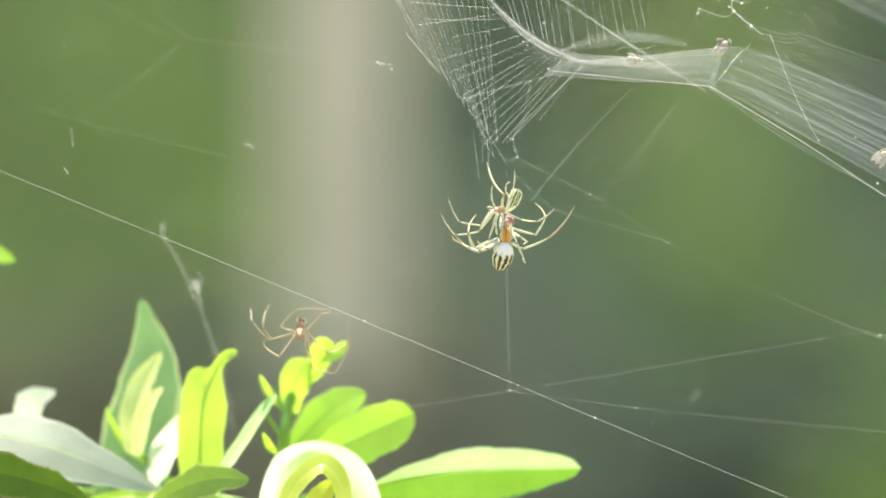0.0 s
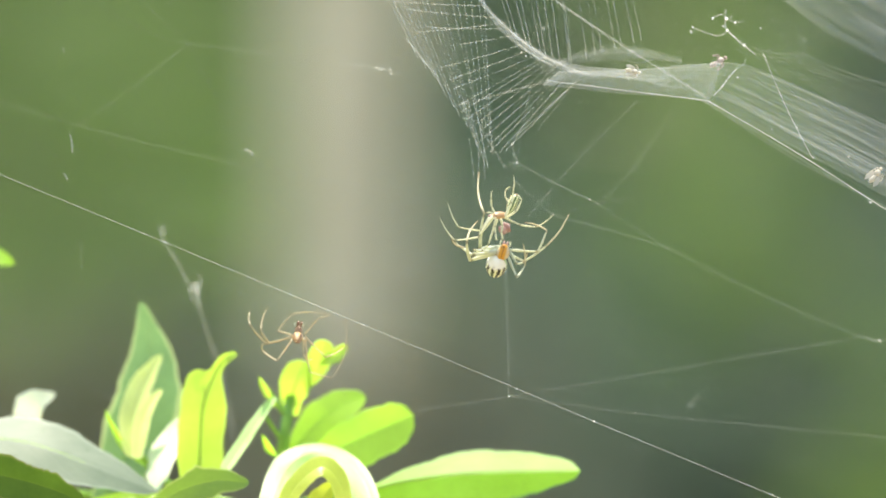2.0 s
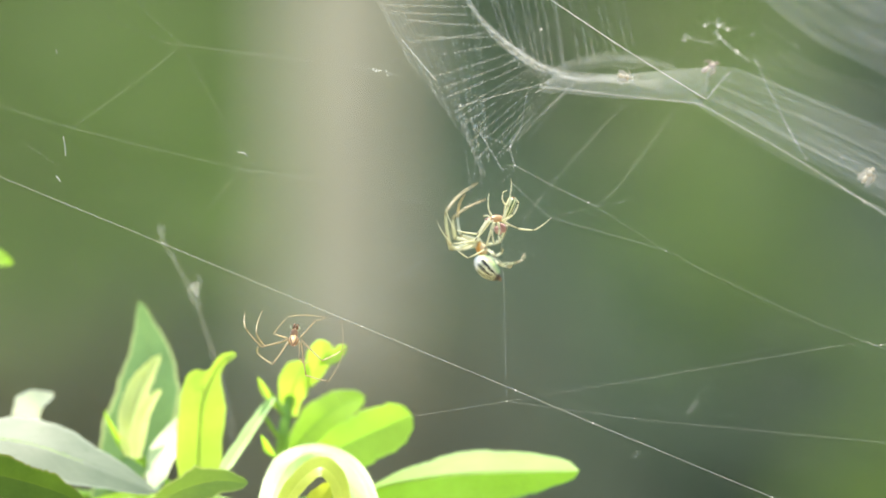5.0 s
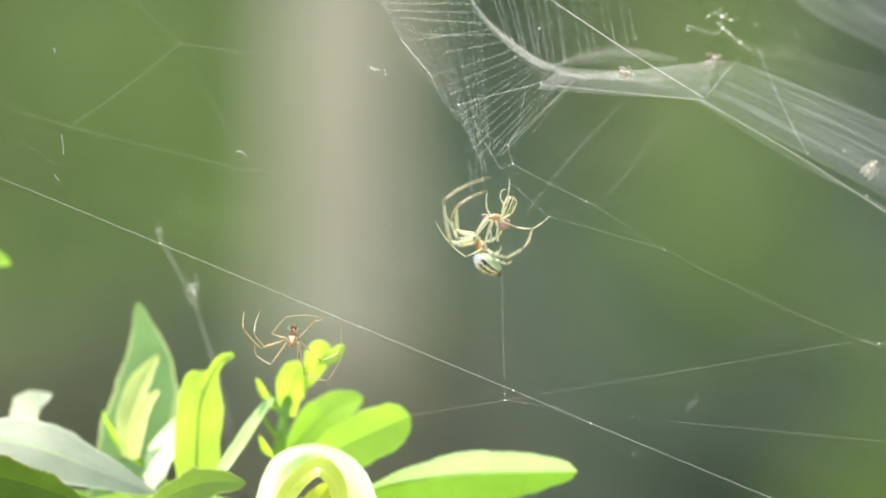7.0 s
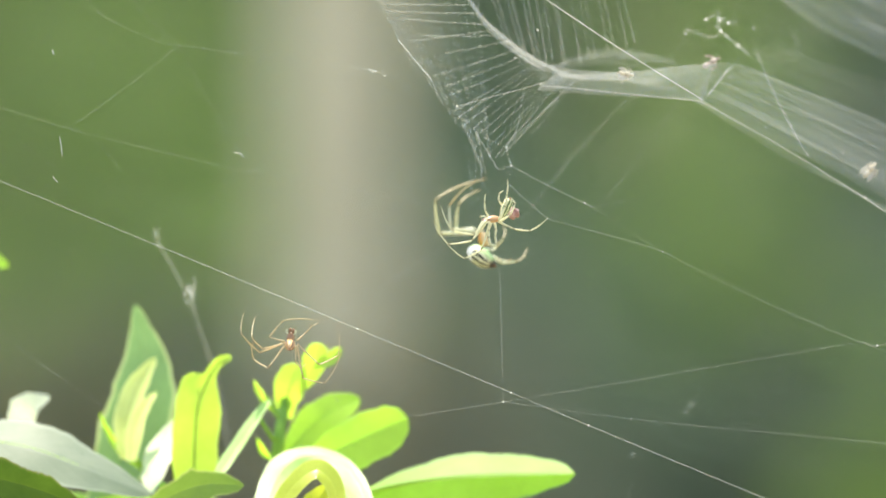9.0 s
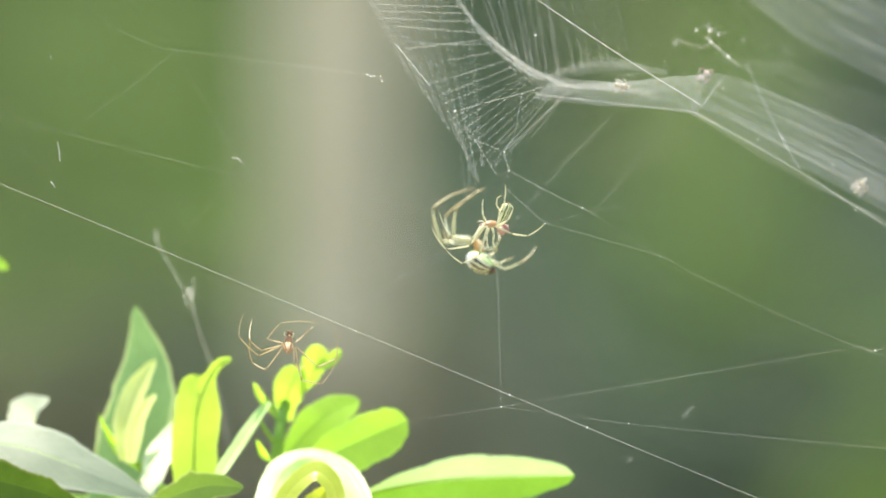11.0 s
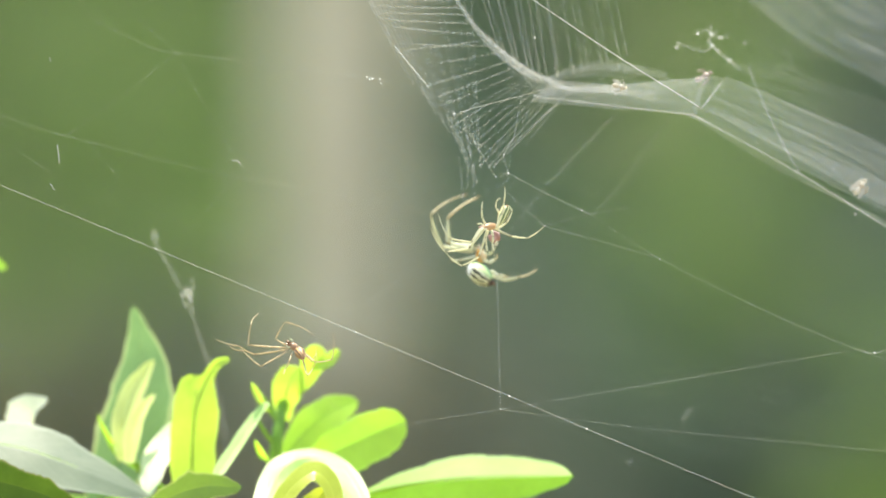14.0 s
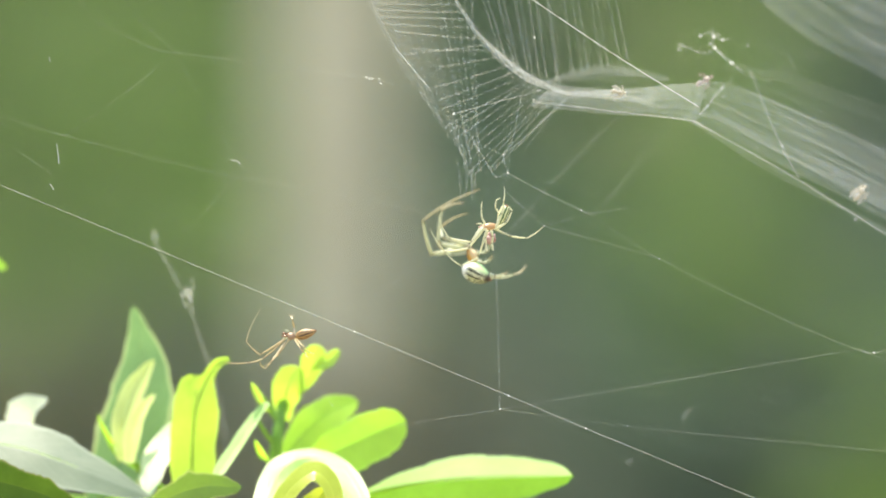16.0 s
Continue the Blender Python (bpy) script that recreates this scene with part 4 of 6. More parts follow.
def loose_threads():
    """Scaffold of threads round the knot from which the pair hangs."""
    top = thing("scaffold_web", "loose scaffold of fine white threads meeting in a knot", "spider web", place=at(908, 290, 0))
    T, B = SILK_FAINT, SILK_THIN
    knot = (908, 289, 0)
    for pts, r, m in (
        ([knot, (900, 258, 0), (918, 224, 1), (924, 190, 2), (932, 152, 4)], 0.75, SILK_RAY), ([(818, 205, 1), (838, 218, 0), (848, 232, 0)], 0.6, B),
        ([(810, 185, 3), (870, 168, 4), (932, 152, 5), (968, 141, 6)], 0.75, SILK_RAY), ([(848, 236, 0), (872, 244, 0), (900, 258, 0)], 0.6, B), ([(916, 232, 0), (912, 260, 0), (908, 289, 0)], 0.5, B),
        ([(900, 256, 0), (908, 289, 0)], 0.7, B), ([knot, (890, 291, 0), (886, 300, 0)], 0.6, T), ([(888, 296, 0), (887, 330, 0), (884, 350, 0)], 0.6, T),
        ([(886, 298, 0), (866, 264, 0), (846, 232, 0)], 0.75, SILK_RAY), ([knot, (902, 318, 0), (899, 335, 0)], 0.55, T), ([knot, (893, 312, 1), (862, 332, 2)], 0.45, T),
        ([(912, 292, 0), (898, 310, 1)], 0.5, T), ([(902, 320, 0), (935, 350, 0), (972, 383, 0)], 0.7, B), ([knot, (975, 325, 0), (1052, 362, 1)], 0.8, B),
        ([(1052, 362, 1), (1110, 400, 3), (1176, 441, 5)], 0.65, T), ([(972, 383, 0), (1080, 412, 2), (1176, 441, 5), (1240, 474, 6), (1390, 545, 4), (1530, 603, 2), (1600, 626, 2)], 0.75, T),
        ([(972, 383, 0), (1052, 362, 1), (1120, 350, 6)], 0.6, T), ([(784, 434, 2), (700, 488, 4), (600, 555, 14)], 0.65, T), ([(784, 434, 2), (830, 400, 2), (884, 352, 2), (922, 299, 1)], 0.55, T),
        ([(600, 555, 14), (560, 590, 24)], 0.5, SILK_VEIL), ([(888, 478, 1), (891, 590, 1), (894, 707, 2)], 0.75, B), ([(886, 478, 1), (884, 420, 3), (882, 380, 4)], 0.45, T),
        ([(715, 735, 8), (894, 707, 2), (1130, 668, 2), (1530, 600, 2)], 0.75, T), ([(1530, 600, 2), (1556, 608, 0), (1600, 588, 0)], 0.8, B),
        ([(894, 707, 2), (1120, 737, 6), (1340, 759, 4), (1600, 783, 4)], 0.75, T), ([(1156, 740, 6), (1143, 790, 8), (1116, 875, 10)], 0.45, T),
        ([(790, -30, 8), (815, -5, 8), (870, 45, 7), (912, 84, 6)], 0.6, T), ([(912, 84, 6), (922, 86, 6), (955, 50, 6), (1010, 22, 8)], 0.7, T), ([(572, 668, -5), (586, 684, 0), (602, 706, 10)], 0.6, T),
        ([(1052, 362, 1), (1100, 318, 8), (1150, 250, 14), (1200, 180, 20)], 0.5, T), ([(878, 284, 0), (888, 296, 0), (908, 289, 0)], 0.6, B),
    ):
        thread(top, pts, r, m)
    for u, w, d, r in ((908, 289, 0, 1.8), (1038, 355, 1, 1.7), (894, 707, 2, 1.5), (972, 383, 0, 1.5), (900, 256, 0, 1.5), (1176, 441, 5, 1.4), (955, 49, 6, 2.2), (812, 184, 6, 2), (1120, 737, 6, 1.2), (1556, 607, 0, 2)):
        v, f = ball((r * UNIT, r * UNIT, r * 2 * UNIT), rings=5, sides=8)
        part("silk_bead", mesh_of("silk_bead", [x + at(u, w + r, d) - top.location for x in v], f), SILK, top)
    for u, w, turn in ((1215, 728, 35), (1118, 806, 40), (1222, 716, 50)):
        v, f = ball((2.2 * UNIT, 2 * UNIT, 16 * UNIT), rings=6, sides=7)
        tilt = pose(0, 0, 0, 0, turn, 0)
        part("silk_tuft", mesh_of("silk_tuft", [tilt @ x + at(u, w, 60) - top.location for x in v], f), SILK_VEIL, top)
    return top


def far_threads():
    """Older, fainter threads that run off beside the trunk."""
    top = thing("old_web", "faint old web threads with small tufts of dust", "spider web", place=at(660, 120, 0))
    for pts, r, m in (
        ([(320, 76, 4), (460, 94, 3), (600, 112, 2), (668, 122, 1), (706, 132, 0)], 0.75, SILK_FAINT), ([(655, 120, 1), (690, 104, 2), (718, 92, 4)], 0.5, SILK_FAINT),
        ([(320, 76, 4), (280, 68, 8), (180, 20, 14), (150, -20, 16)], 0.5, SILK_VEIL), ([(320, 76, 4), (258, 20, 10), (230, -20, 12)], 0.5, SILK_VEIL), ([(320, 76, 4), (240, 140, 8), (125, 223, 12)], 0.55, SILK_VEIL),
        ([(322, 78, 4), (370, 170, 4), (430, 268, 3), (456, 298, 3)], 0.6, SILK_FAINT), ([(-20, 178, 14), (125, 223, 12), (280, 262, 8), (425, 296, 4), (458, 299, 3)], 0.65, SILK_FAINT),
        ([(458, 299, 3), (600, 326, 8), (760, 358, 14)], 0.5, SILK_VEIL), ([(425, 296, 4), (380, 348, 5), (340, 391, 6)], 0.5, SILK_FAINT), ([(340, 391, 6), (315, 370, 8)], 0.4, SILK_VEIL),
        ([(418, 266, 3), (430, 268, 3), (434, 275, 3)], 0.9, SILK), ([(109, 238, 2), (112, 255, 2), (113, 272, 2)], 0.9, SILK), ([(97, 308, 2), (105, 319, 2)], 1.0, SILK), ([(128, 432, 3), (131, 480, 3)], 0.8, SILK_FAINT),
        ([(96, 84, 4), (98, 92, 4)], 1.2, SILK), ([(86, -5, 4), (92, 14, 4)], 0.7, SILK_FAINT), ([(708, 66, 0), (736, 100, 0), (768, 138, 0)], 0.95, SILK), ([(0, 585, 16), (90, 650, 18), (185, 715, 20)], 0.5, SILK_VEIL),
        ([(40, 250, 12), (100, 290, 12)], 0.4, SILK_VEIL), ([(170, 240, 12), (220, 300, 14)], 0.4, SILK_VEIL),
    ):
        thread(top, pts, r, m)
    rnd = random.Random(12)
    for k in range(8):
        u, w = 652 + rnd.uniform(0, 32), 116 + rnd.uniform(0, 12)
        w = 119 + (u - 652) * 0.28 + rnd.uniform(-3, 3)
        v, f = ball((1.1 * UNIT, 1.1 * UNIT, 5 * UNIT), rings=4, sides=6)
        tilt = pose(0, 0, 0, rnd.uniform(0, 180), rnd.uniform(0, 180), 0)
        part("silk_tuft", mesh_of("silk_tuft", [tilt @ x + at(u, w, 1) - top.location for x in v], f), SILK, top)
    return top


def anchor_thread():
    top = thing("anchor_thread", "long taut silk thread with shining beads", "spider thread", place=at(634, 579, -4))
    thread(top, [(-60, 292, -8), (300, 440, -6), (634, 579, -4), (906, 692, -3), (1043, 750, -2), (1400, 898, 0)], 0.8, SILK_TAUT, n=30)
    for u, w, r in ((634, 579, 2), (906, 692, 2), (1043, 750, 2), (281, 431, 1.2), (1360, 881, 1.2)):
        v, f = ball((r * UNIT, r * UNIT, r * 2 * UNIT), rings=5, sides=8)
        part("silk_bead", mesh_of("silk_bead", [x + at(u, w + r, -4) - top.location for x in v], f), SILK, top)
    return top


def slack_thread():
    """The single bright thread that crosses the large web."""
    top = thing("cross_thread", "bright straight silk thread crossing in front of the large web", "spider thread", place=at(1110, 88, 4))
    thread(top, [(920, -40, 2), (1000, 15, 3), (1110, 88, 4), (1246, 172, 6)], 0.95, SILK, n=16)
    return top


def dusty_thread():
    top = thing("dusty_thread", "thick grey thread of old silk with a clump of dust", "spider thread", place=at(340, 520, 14))
    pts = [(276, 405, 78), (284, 432, 74), (305, 466, 68), (322, 500, 62), (340, 516, 60), (346, 550, 64), (362, 600, 76), (385, 670, 88), (400, 740, 90), (410, 830, 92)]
    q = [v - top.location for v in curve([at(*p) for p in pts], 44)]
    rnd = random.Random(5)
    part("thread", mesh_of("thread", *tube(q, [(1.3 + 1.5 * rnd.random()) * UNIT for _ in q], 6)), SILK_DUST, top)
    for k in range(30):
        s = rnd.gauss(0, 1)
        p = at(338 + rnd.gauss(0, 5), 520 + s * 9, 60 + rnd.gauss(0, 1)) - top.location
        v, f = ball((2.6 * UNIT, 2.4 * UNIT, 7 * UNIT), rings=5, sides=7)
        tilt = pose(0, 0, 0, rnd.uniform(0, 180), rnd.uniform(0, 180), 0)
        part("dust_clump", mesh_of("dust_clump", [tilt @ x + p for x in v], f), SILK_OLD, top)
    v, f = ball((4 * UNIT, 4 * UNIT, 18 * UNIT), rings=5, sides=7)
    part("dust_clump", mesh_of("dust_clump", [x + at(280, 418, 92) - top.location for x in v], f), SILK_VEIL, top)
    return top


WEB, HEM, STRAND = orb_web()
INSECTS = [dead_insect("small dry pale insect with open wings, caught in the web", 1112, 122, 22, 27, 100, PREY_PALE, 1, True),
           dead_insect("small dark dry insect, wrapped in the web", 1266, 100, 30, 34, 60, PREY, 2, False),
           dead_insect("pale dry insect remains on the silk sheet", 1545, 294, 28, 34, 40, PREY_PALE, 3, True)]
SCAFFOLD, OLD = loose_threads(), far_threads()
ANCHOR, CROSS = anchor_thread(), slack_thread()
dusty_thread()


# ---- spiders ----
def segment(name, length, r0, r1, material, parent, bow=0.0):
    """A leg segment along z, slightly bulged."""
    n = 8
    pts = [Vector((bow * length * math.sin(math.pi * i / (n - 1)), 0.02 * length * math.sin(math.pi * i / (n - 1)), length * i / (n - 1))) for i in range(n)]
    rad = [(r0 + (r1 - r0) * i / (n - 1)) * UNIT * (1 + 0.18 * math.sin(math.pi * min(1, i / (n - 1) * 1.4))) for i in range(n)]
    return part(name, mesh_of(name, *tube(pts, rad, 8)), material, parent)


def solved(rows, lengths, depth, sign):
    """Joint places whose segments keep their length: what is missing in the plane goes into depth."""
    out = []
    for t, *uw in rows:
        p = [at(uw[2 * i], uw[2 * i + 1]) for i in range(len(uw) // 2)]
        p[0].y = depth * 0.001
        for i in range(1, len(p)):
            flat = p[i] - p[i - 1]
            flat.y = 0
            p[i].y = p[i - 1].y + sign * (1, -1, 1)[i - 1] * math.sqrt(max(0.0, lengths[i - 1] ** 2 - flat.length ** 2))
        out.append((t, p))
    return out


def eased(poses, lengths, step=0.2):
    """Poses in between, in which every segment starts where the one before it ends."""
    out = []
    for (t0, p), (t1, q) in zip(poses, poses[1:]):
        n = max(1, round((t1 - t0) / step))
        for k in range(n):
            f = k / n
            f = f * f * (3 - 2 * f)
            r = [p[0].lerp(q[0], f)]
            for i, long in enumerate(lengths):
                way = (p[i + 1] - p[i]).normalized().lerp((q[i + 1] - q[i]).normalized(), f)
                r.append(r[-1] + way.normalized() * long)
            out.append((t0 + (t1 - t0) * k / n, r))
    return out + [poses[-1]]


class Leg:
    """Three keyed segments of one leg; rows are (seconds, four joints)."""

    def __init__(self, spider, rows, radii, material, depth, sign, ends=None):
        n = (len(rows[0]) - 1) // 2
        self.lengths = [max(math.hypot(r[3 + 2 * i] - r[1 + 2 * i], r[4 + 2 * i] - r[2 + 2 * i]) for r in rows) * UNIT for i in range(n - 1)]
        self.poses = solved(rows, self.lengths, depth, sign)
        self.home = spider.location.copy()
        q = rows[len(rows) // 2]
        bent = sum((q[3 + 2 * i] - q[1 + 2 * i]) * (q[6 + 2 * i] - q[4 + 2 * i]) - (q[4 + 2 * i] - q[2 + 2 * i]) * (q[5 + 2 * i] - q[3 + 2 * i]) for i in range(n - 2))
        side = -1 if bent > 0 else 1
        self.parts = [segment(nm, self.lengths[i] * 1.01, radii[i], radii[i + 1], ends if ends and i == n - 2 else material, spider, side * (0.012, 0.025, 0.05)[i]) for i, nm in enumerate(("femur", "tibia", "tarsus")[:n - 1])]
        for k, ob in enumerate(self.parts):
            ob.matrix_basis = aim(self.poses[0][1][k] - self.home, self.poses[0][1][k + 1] - self.home)

    def key(self):
        for k, ob in enumerate(self.parts):
            rows = [(t, aim(p[k] - self.home, p[k + 1] - self.home)) for t, p in eased(self.poses, self.lengths)]
            if rows[-1][0] < 16.0:
                rows.append((16.0, rows[-1][1]))
            walk(ob, rows)


def egg(s):
    return math.sin(math.pi * min(1.0, s ** 0.85)) ** 0.62


def abdomen(length, girth, material, parent, label):
    ob = part("abdomen", mesh_of("abdomen", *ball((girth * UNIT, girth * 0.92 * UNIT, length * UNIT), egg, 20, 24, -0.06 * girth * UNIT)), material, parent, label)
    spin = joined([moved(tube([Vector((0, 0, 0)), Vector((0, 0, 5 * UNIT))], [2.2 * UNIT, 0.8 * UNIT], 6), pose(x * UNIT, 0, (length - 3) * UNIT)) for x in (-2, 2)])
    part("spinnerets", mesh_of("spinnerets", *spin), BROWN, ob)
    return ob


def front_body(length, girth, material, parent, label):
    ob = part("cephalothorax", mesh_of("cephalothorax", *ball((girth * UNIT, girth * 0.7 * UNIT, length * UNIT), lambda s: math.sin(math.pi * (0.06 + 0.9 * s)) ** 0.55 * (1 - 0.3 * s), 14, 18)), material, parent, label)
    for s in (-1, 1):
        v = joined([moved(ball((1.1 * UNIT, 1.1 * UNIT, 2.2 * UNIT), None, 5, 7), pose(s * (1.5 + 2.5 * k) * UNIT, (-0.45 * girth + k) * UNIT, (length * 0.78 - k * 2) * UNIT)) for k in range(2)])
        part("eyes", mesh_of("eyes", *v), BROWN, ob, "tiny dark eyes")
        part("jaw", mesh_of("jaw", *moved(tube([Vector((0, 0, 0)), Vector((0, 0, 5 * UNIT)), Vector((0, 0, 10 * UNIT))], [2.6 * UNIT, 2.6 * UNIT, 1.0 * UNIT], 8), pose(s * 3 * UNIT, 1 * UNIT, length * 0.86 * UNIT))), BROWN if material is UMBER else PINK, ob)
        part("palp", mesh_of("palp", *tube([Vector((s * 3, 0, length * 0.7)) * UNIT, Vector((s * 9, -2, length * 0.95)) * UNIT, Vector((s * 8, -3, length * 1.25)) * UNIT], [1.3 * UNIT, 1.2 * UNIT, 1.9 * UNIT], 6)), FEMALE_LEG, ob)
    return ob


def female_spider():
    top = thing("female_spider", "pale green spider with black and white striped abdomen", "spider", place=at(890, 430, 3))
    head = front_body(27, 14, ORANGE, top, "orange cephalothorax with pinkish jaws")
    tail = abdomen(63, 19, FEMALE_BACK, top, "egg-shaped abdomen with black, white and green stripes")
    radii = (2.2, 1.85, 1.4, 0.8)
    legs = []
    legs.append(Leg(top, [
        (0, 878.8, 417.2, 880.8, 390.2, 882.8, 357.2, 853.8, 300.2),
        (0.5, 877.3, 425.7, 864.3, 405.7, 878.3, 357.7, 852.3, 300.7),
        (1, 875.2, 437.2, 855.2, 427.2, 869.2, 371.2, 853.2, 306.2),
        (1.5, 872.8, 434.1, 832.8, 452.1, 846.8, 398.1, 848.8, 306.1),
        (2, 874.3, 439.5, 842.3, 441.5, 849.3, 379.5, 840.3, 306.5),
        (2.5, 852.3, 439.5, 812.3, 453.5, 824.3, 396.5, 836.3, 316.5),
        (3.5, 847.4, 431.9, 792.4, 426.9, 798.4, 374.9, 835.4, 318.9),
        (4, 841.8, 424.9, 791.8, 436.9, 785.8, 388.9, 831.8, 328.9),
        (6.5, 846.5, 425.9, 799.5, 435.9, 787.5, 355.9, 859.5, 320.9),
        (8, 845, 412, 796, 408, 783, 352, 884, 298),
        (9, 843, 403.4, 781, 408.4, 773, 347.4, 865, 309.4),
        (12, 837.6, 414.7, 789.6, 414.7, 772.6, 354.7, 839.6, 319.7),
        (12.5, 844.1, 428.6, 789.1, 411.6, 772.1, 347.6, 827.1, 321.6),
        (13.5, 844.1, 430.1, 789.1, 415.1, 770.1, 359.1, 830.1, 323.1),
        (14.5, 841.1, 419.7, 786.1, 419.7, 768.1, 362.7, 836.1, 324.7),
        (15, 844.1, 432.2, 781.1, 426.2, 765.1, 360.2, 832.1, 323.2),
        (15.5, 846.4, 435.8, 766.4, 433.8, 759.4, 365.8, 858.4, 322.8),
        (16, 834.1, 420.4, 773.1, 432.4, 757.1, 372.4, 859.1, 316.4)], (4.6, 2.9, 1.8, 0.9), FEMALE_LEG, 3, 1, FEMALE_TIP))
    legs.append(Leg(top, [
        (0, 872.8, 436.2, 830.8, 453.2, 819.8, 424.2, 832.8, 393.2),
        (0.5, 877.3, 435.7, 835.3, 457.7, 821.3, 424.7, 838.3, 400.7),
        (1, 877.2, 444.2, 837.2, 459.2, 824.2, 437.2, 835.2, 414.2),
        (1.5, 870.8, 436.1, 835.8, 458.1, 823.8, 431.1, 836.8, 410.1),
        (2, 872.3, 446.5, 824.3, 462.5, 818.3, 429.5, 837.3, 393.5),
        (2.5, 850.3, 441.5, 824.3, 437.5, 822.3, 406.5, 832.3, 386.5),
        (3.5, 845.4, 426.9, 801.4, 416.9, 808.4, 358.9, 853.4, 342.9),
        (4, 841.8, 426.9, 798.8, 421.9, 795.8, 381.9, 855.8, 346.9),
        (6.5, 846.5, 423.9, 809.5, 408.9, 804.5, 378.9, 859.5, 351.9),
        (8, 845, 402, 813, 397, 824, 335, 872, 302),
        (9, 841, 400.4, 811, 403.4, 815, 355.4, 853, 330.4),
        (12, 837.6, 409.7, 809.6, 404.7, 813.6, 354.7, 869.6, 312.7),
        (12.5, 844.1, 418.6, 804.1, 406.6, 789.1, 369.6, 834.1, 341.6),
        (13.5, 844.1, 420.1, 806.1, 411.1, 793.1, 376.1, 837.1, 345.1),
        (14.5, 841.1, 415.7, 801.1, 412.7, 806.1, 357.7, 868.1, 317.7),
        (15.5, 846.4, 427.8, 798.4, 417.8, 791.4, 375.8, 840.4, 337.8),
        (16, 834.1, 422.4, 784.1, 412.4, 792.1, 352.4, 831.1, 340.4)], (4.6, 2.9, 1.8, 0.9), FEMALE_LEG, 3, 1, FEMALE_TIP))
    legs.append(Leg(top, [
        (0, 874.8, 440.2, 838.8, 458.2, 805.8, 442.2, 790.8, 427.2),
        (0.5, 877.3, 438.7, 837.3, 456.7, 807.3, 442.7, 792.3, 417.7),
        (1, 877.2, 445.2, 834.2, 456.2, 809.2, 446.2, 794.2, 432.2),
        (1.5, 875.8, 443.1, 838.8, 459.1, 812.8, 450.1, 796.8, 434.1),
        (2, 872.3, 445.5, 828.3, 453.5, 812.3, 439.5, 792.3, 425.5),
        (2.5, 850.3, 443.5, 816.3, 453.5, 812.3, 426.5, 848.3, 355.5),
        (4, 841.8, 421.9, 815.8, 401.9, 817.8, 371.9, 831.8, 328.9),
        (6.5, 846.5, 423.9, 807.5, 429.9, 791.5, 393.9, 801.5, 365.9),
        (8, 845, 405, 820, 390, 824, 362, 872, 333),
        (9, 841, 405.4, 801, 399.4, 799, 357.4, 843, 317.4),
        (12, 839.6, 414.7, 802.6, 406.7, 793.6, 372.7, 842.6, 340.7),
        (12.5, 844.1, 421.6, 812.1, 408.6, 813.1, 371.6, 859.1, 331.6),
        (13.5, 839.1, 423.1, 806.1, 407.1, 812.1, 365.1, 872.1, 325.1),
        (14.5, 844.1, 422.7, 796.1, 415.7, 792.1, 372.7, 836.1, 342.7),
        (16, 837.1, 414.4, 793.1, 402.4, 789.1, 384.4, 837.1, 359.4)], (4.0, 2.5, 1.7, 0.9), FEMALE_LEG, 3, -1, FEMALE_TIP))
    legs.append(Leg(top, [
        (0, 890.8, 414.2, 938.8, 428.2, 956.8, 397.2, 938.8, 372.2),
        (0.5, 902.3, 418.7, 945.3, 407.7, 953.3, 375.7, 917.3, 364.7),
        (1, 907.2, 437.2, 957.2, 435.2, 966.2, 395.2, 914.2, 375.2),
        (1.5, 902.8, 439.1, 955.8, 442.1, 968.8, 408.1, 930.8, 388.1),
        (2, 894.3, 443.5, 944.3, 447.5, 960.3, 409.5, 922.3, 395.5),
        (2.5, 885.3, 433.5, 927.3, 421.5, 944.3, 386.5, 917.3, 378.5),
        (3.5, 867.4, 431.9, 900.4, 410.9, 915.4, 392.9, 927.4, 369.9),
        (4, 858.8, 428.9, 883.8, 426.9, 895.8, 396.9, 892.8, 381.9),
        (6.5, 861.5, 427.9, 877.5, 417.9, 889.5, 401.9, 885.5, 387.9),
        (8, 862, 415, 880, 420, 893, 405, 897, 385),
        (9, 865, 425.4, 883, 431.4, 896, 415.4, 896, 393.4),
        (12, 859.6, 424.7, 879.6, 424.7, 889.6, 409.7, 885.6, 389.7),
        (14.5, 858.1, 427.7, 874.1, 432.7, 884.1, 417.7, 882.1, 399.7),
        (16, 851.1, 428.4, 869.1, 428.4, 881.1, 412.4, 879.1, 394.4)], radii, FEMALE_LEG, 3, 1, FEMALE_TIP))
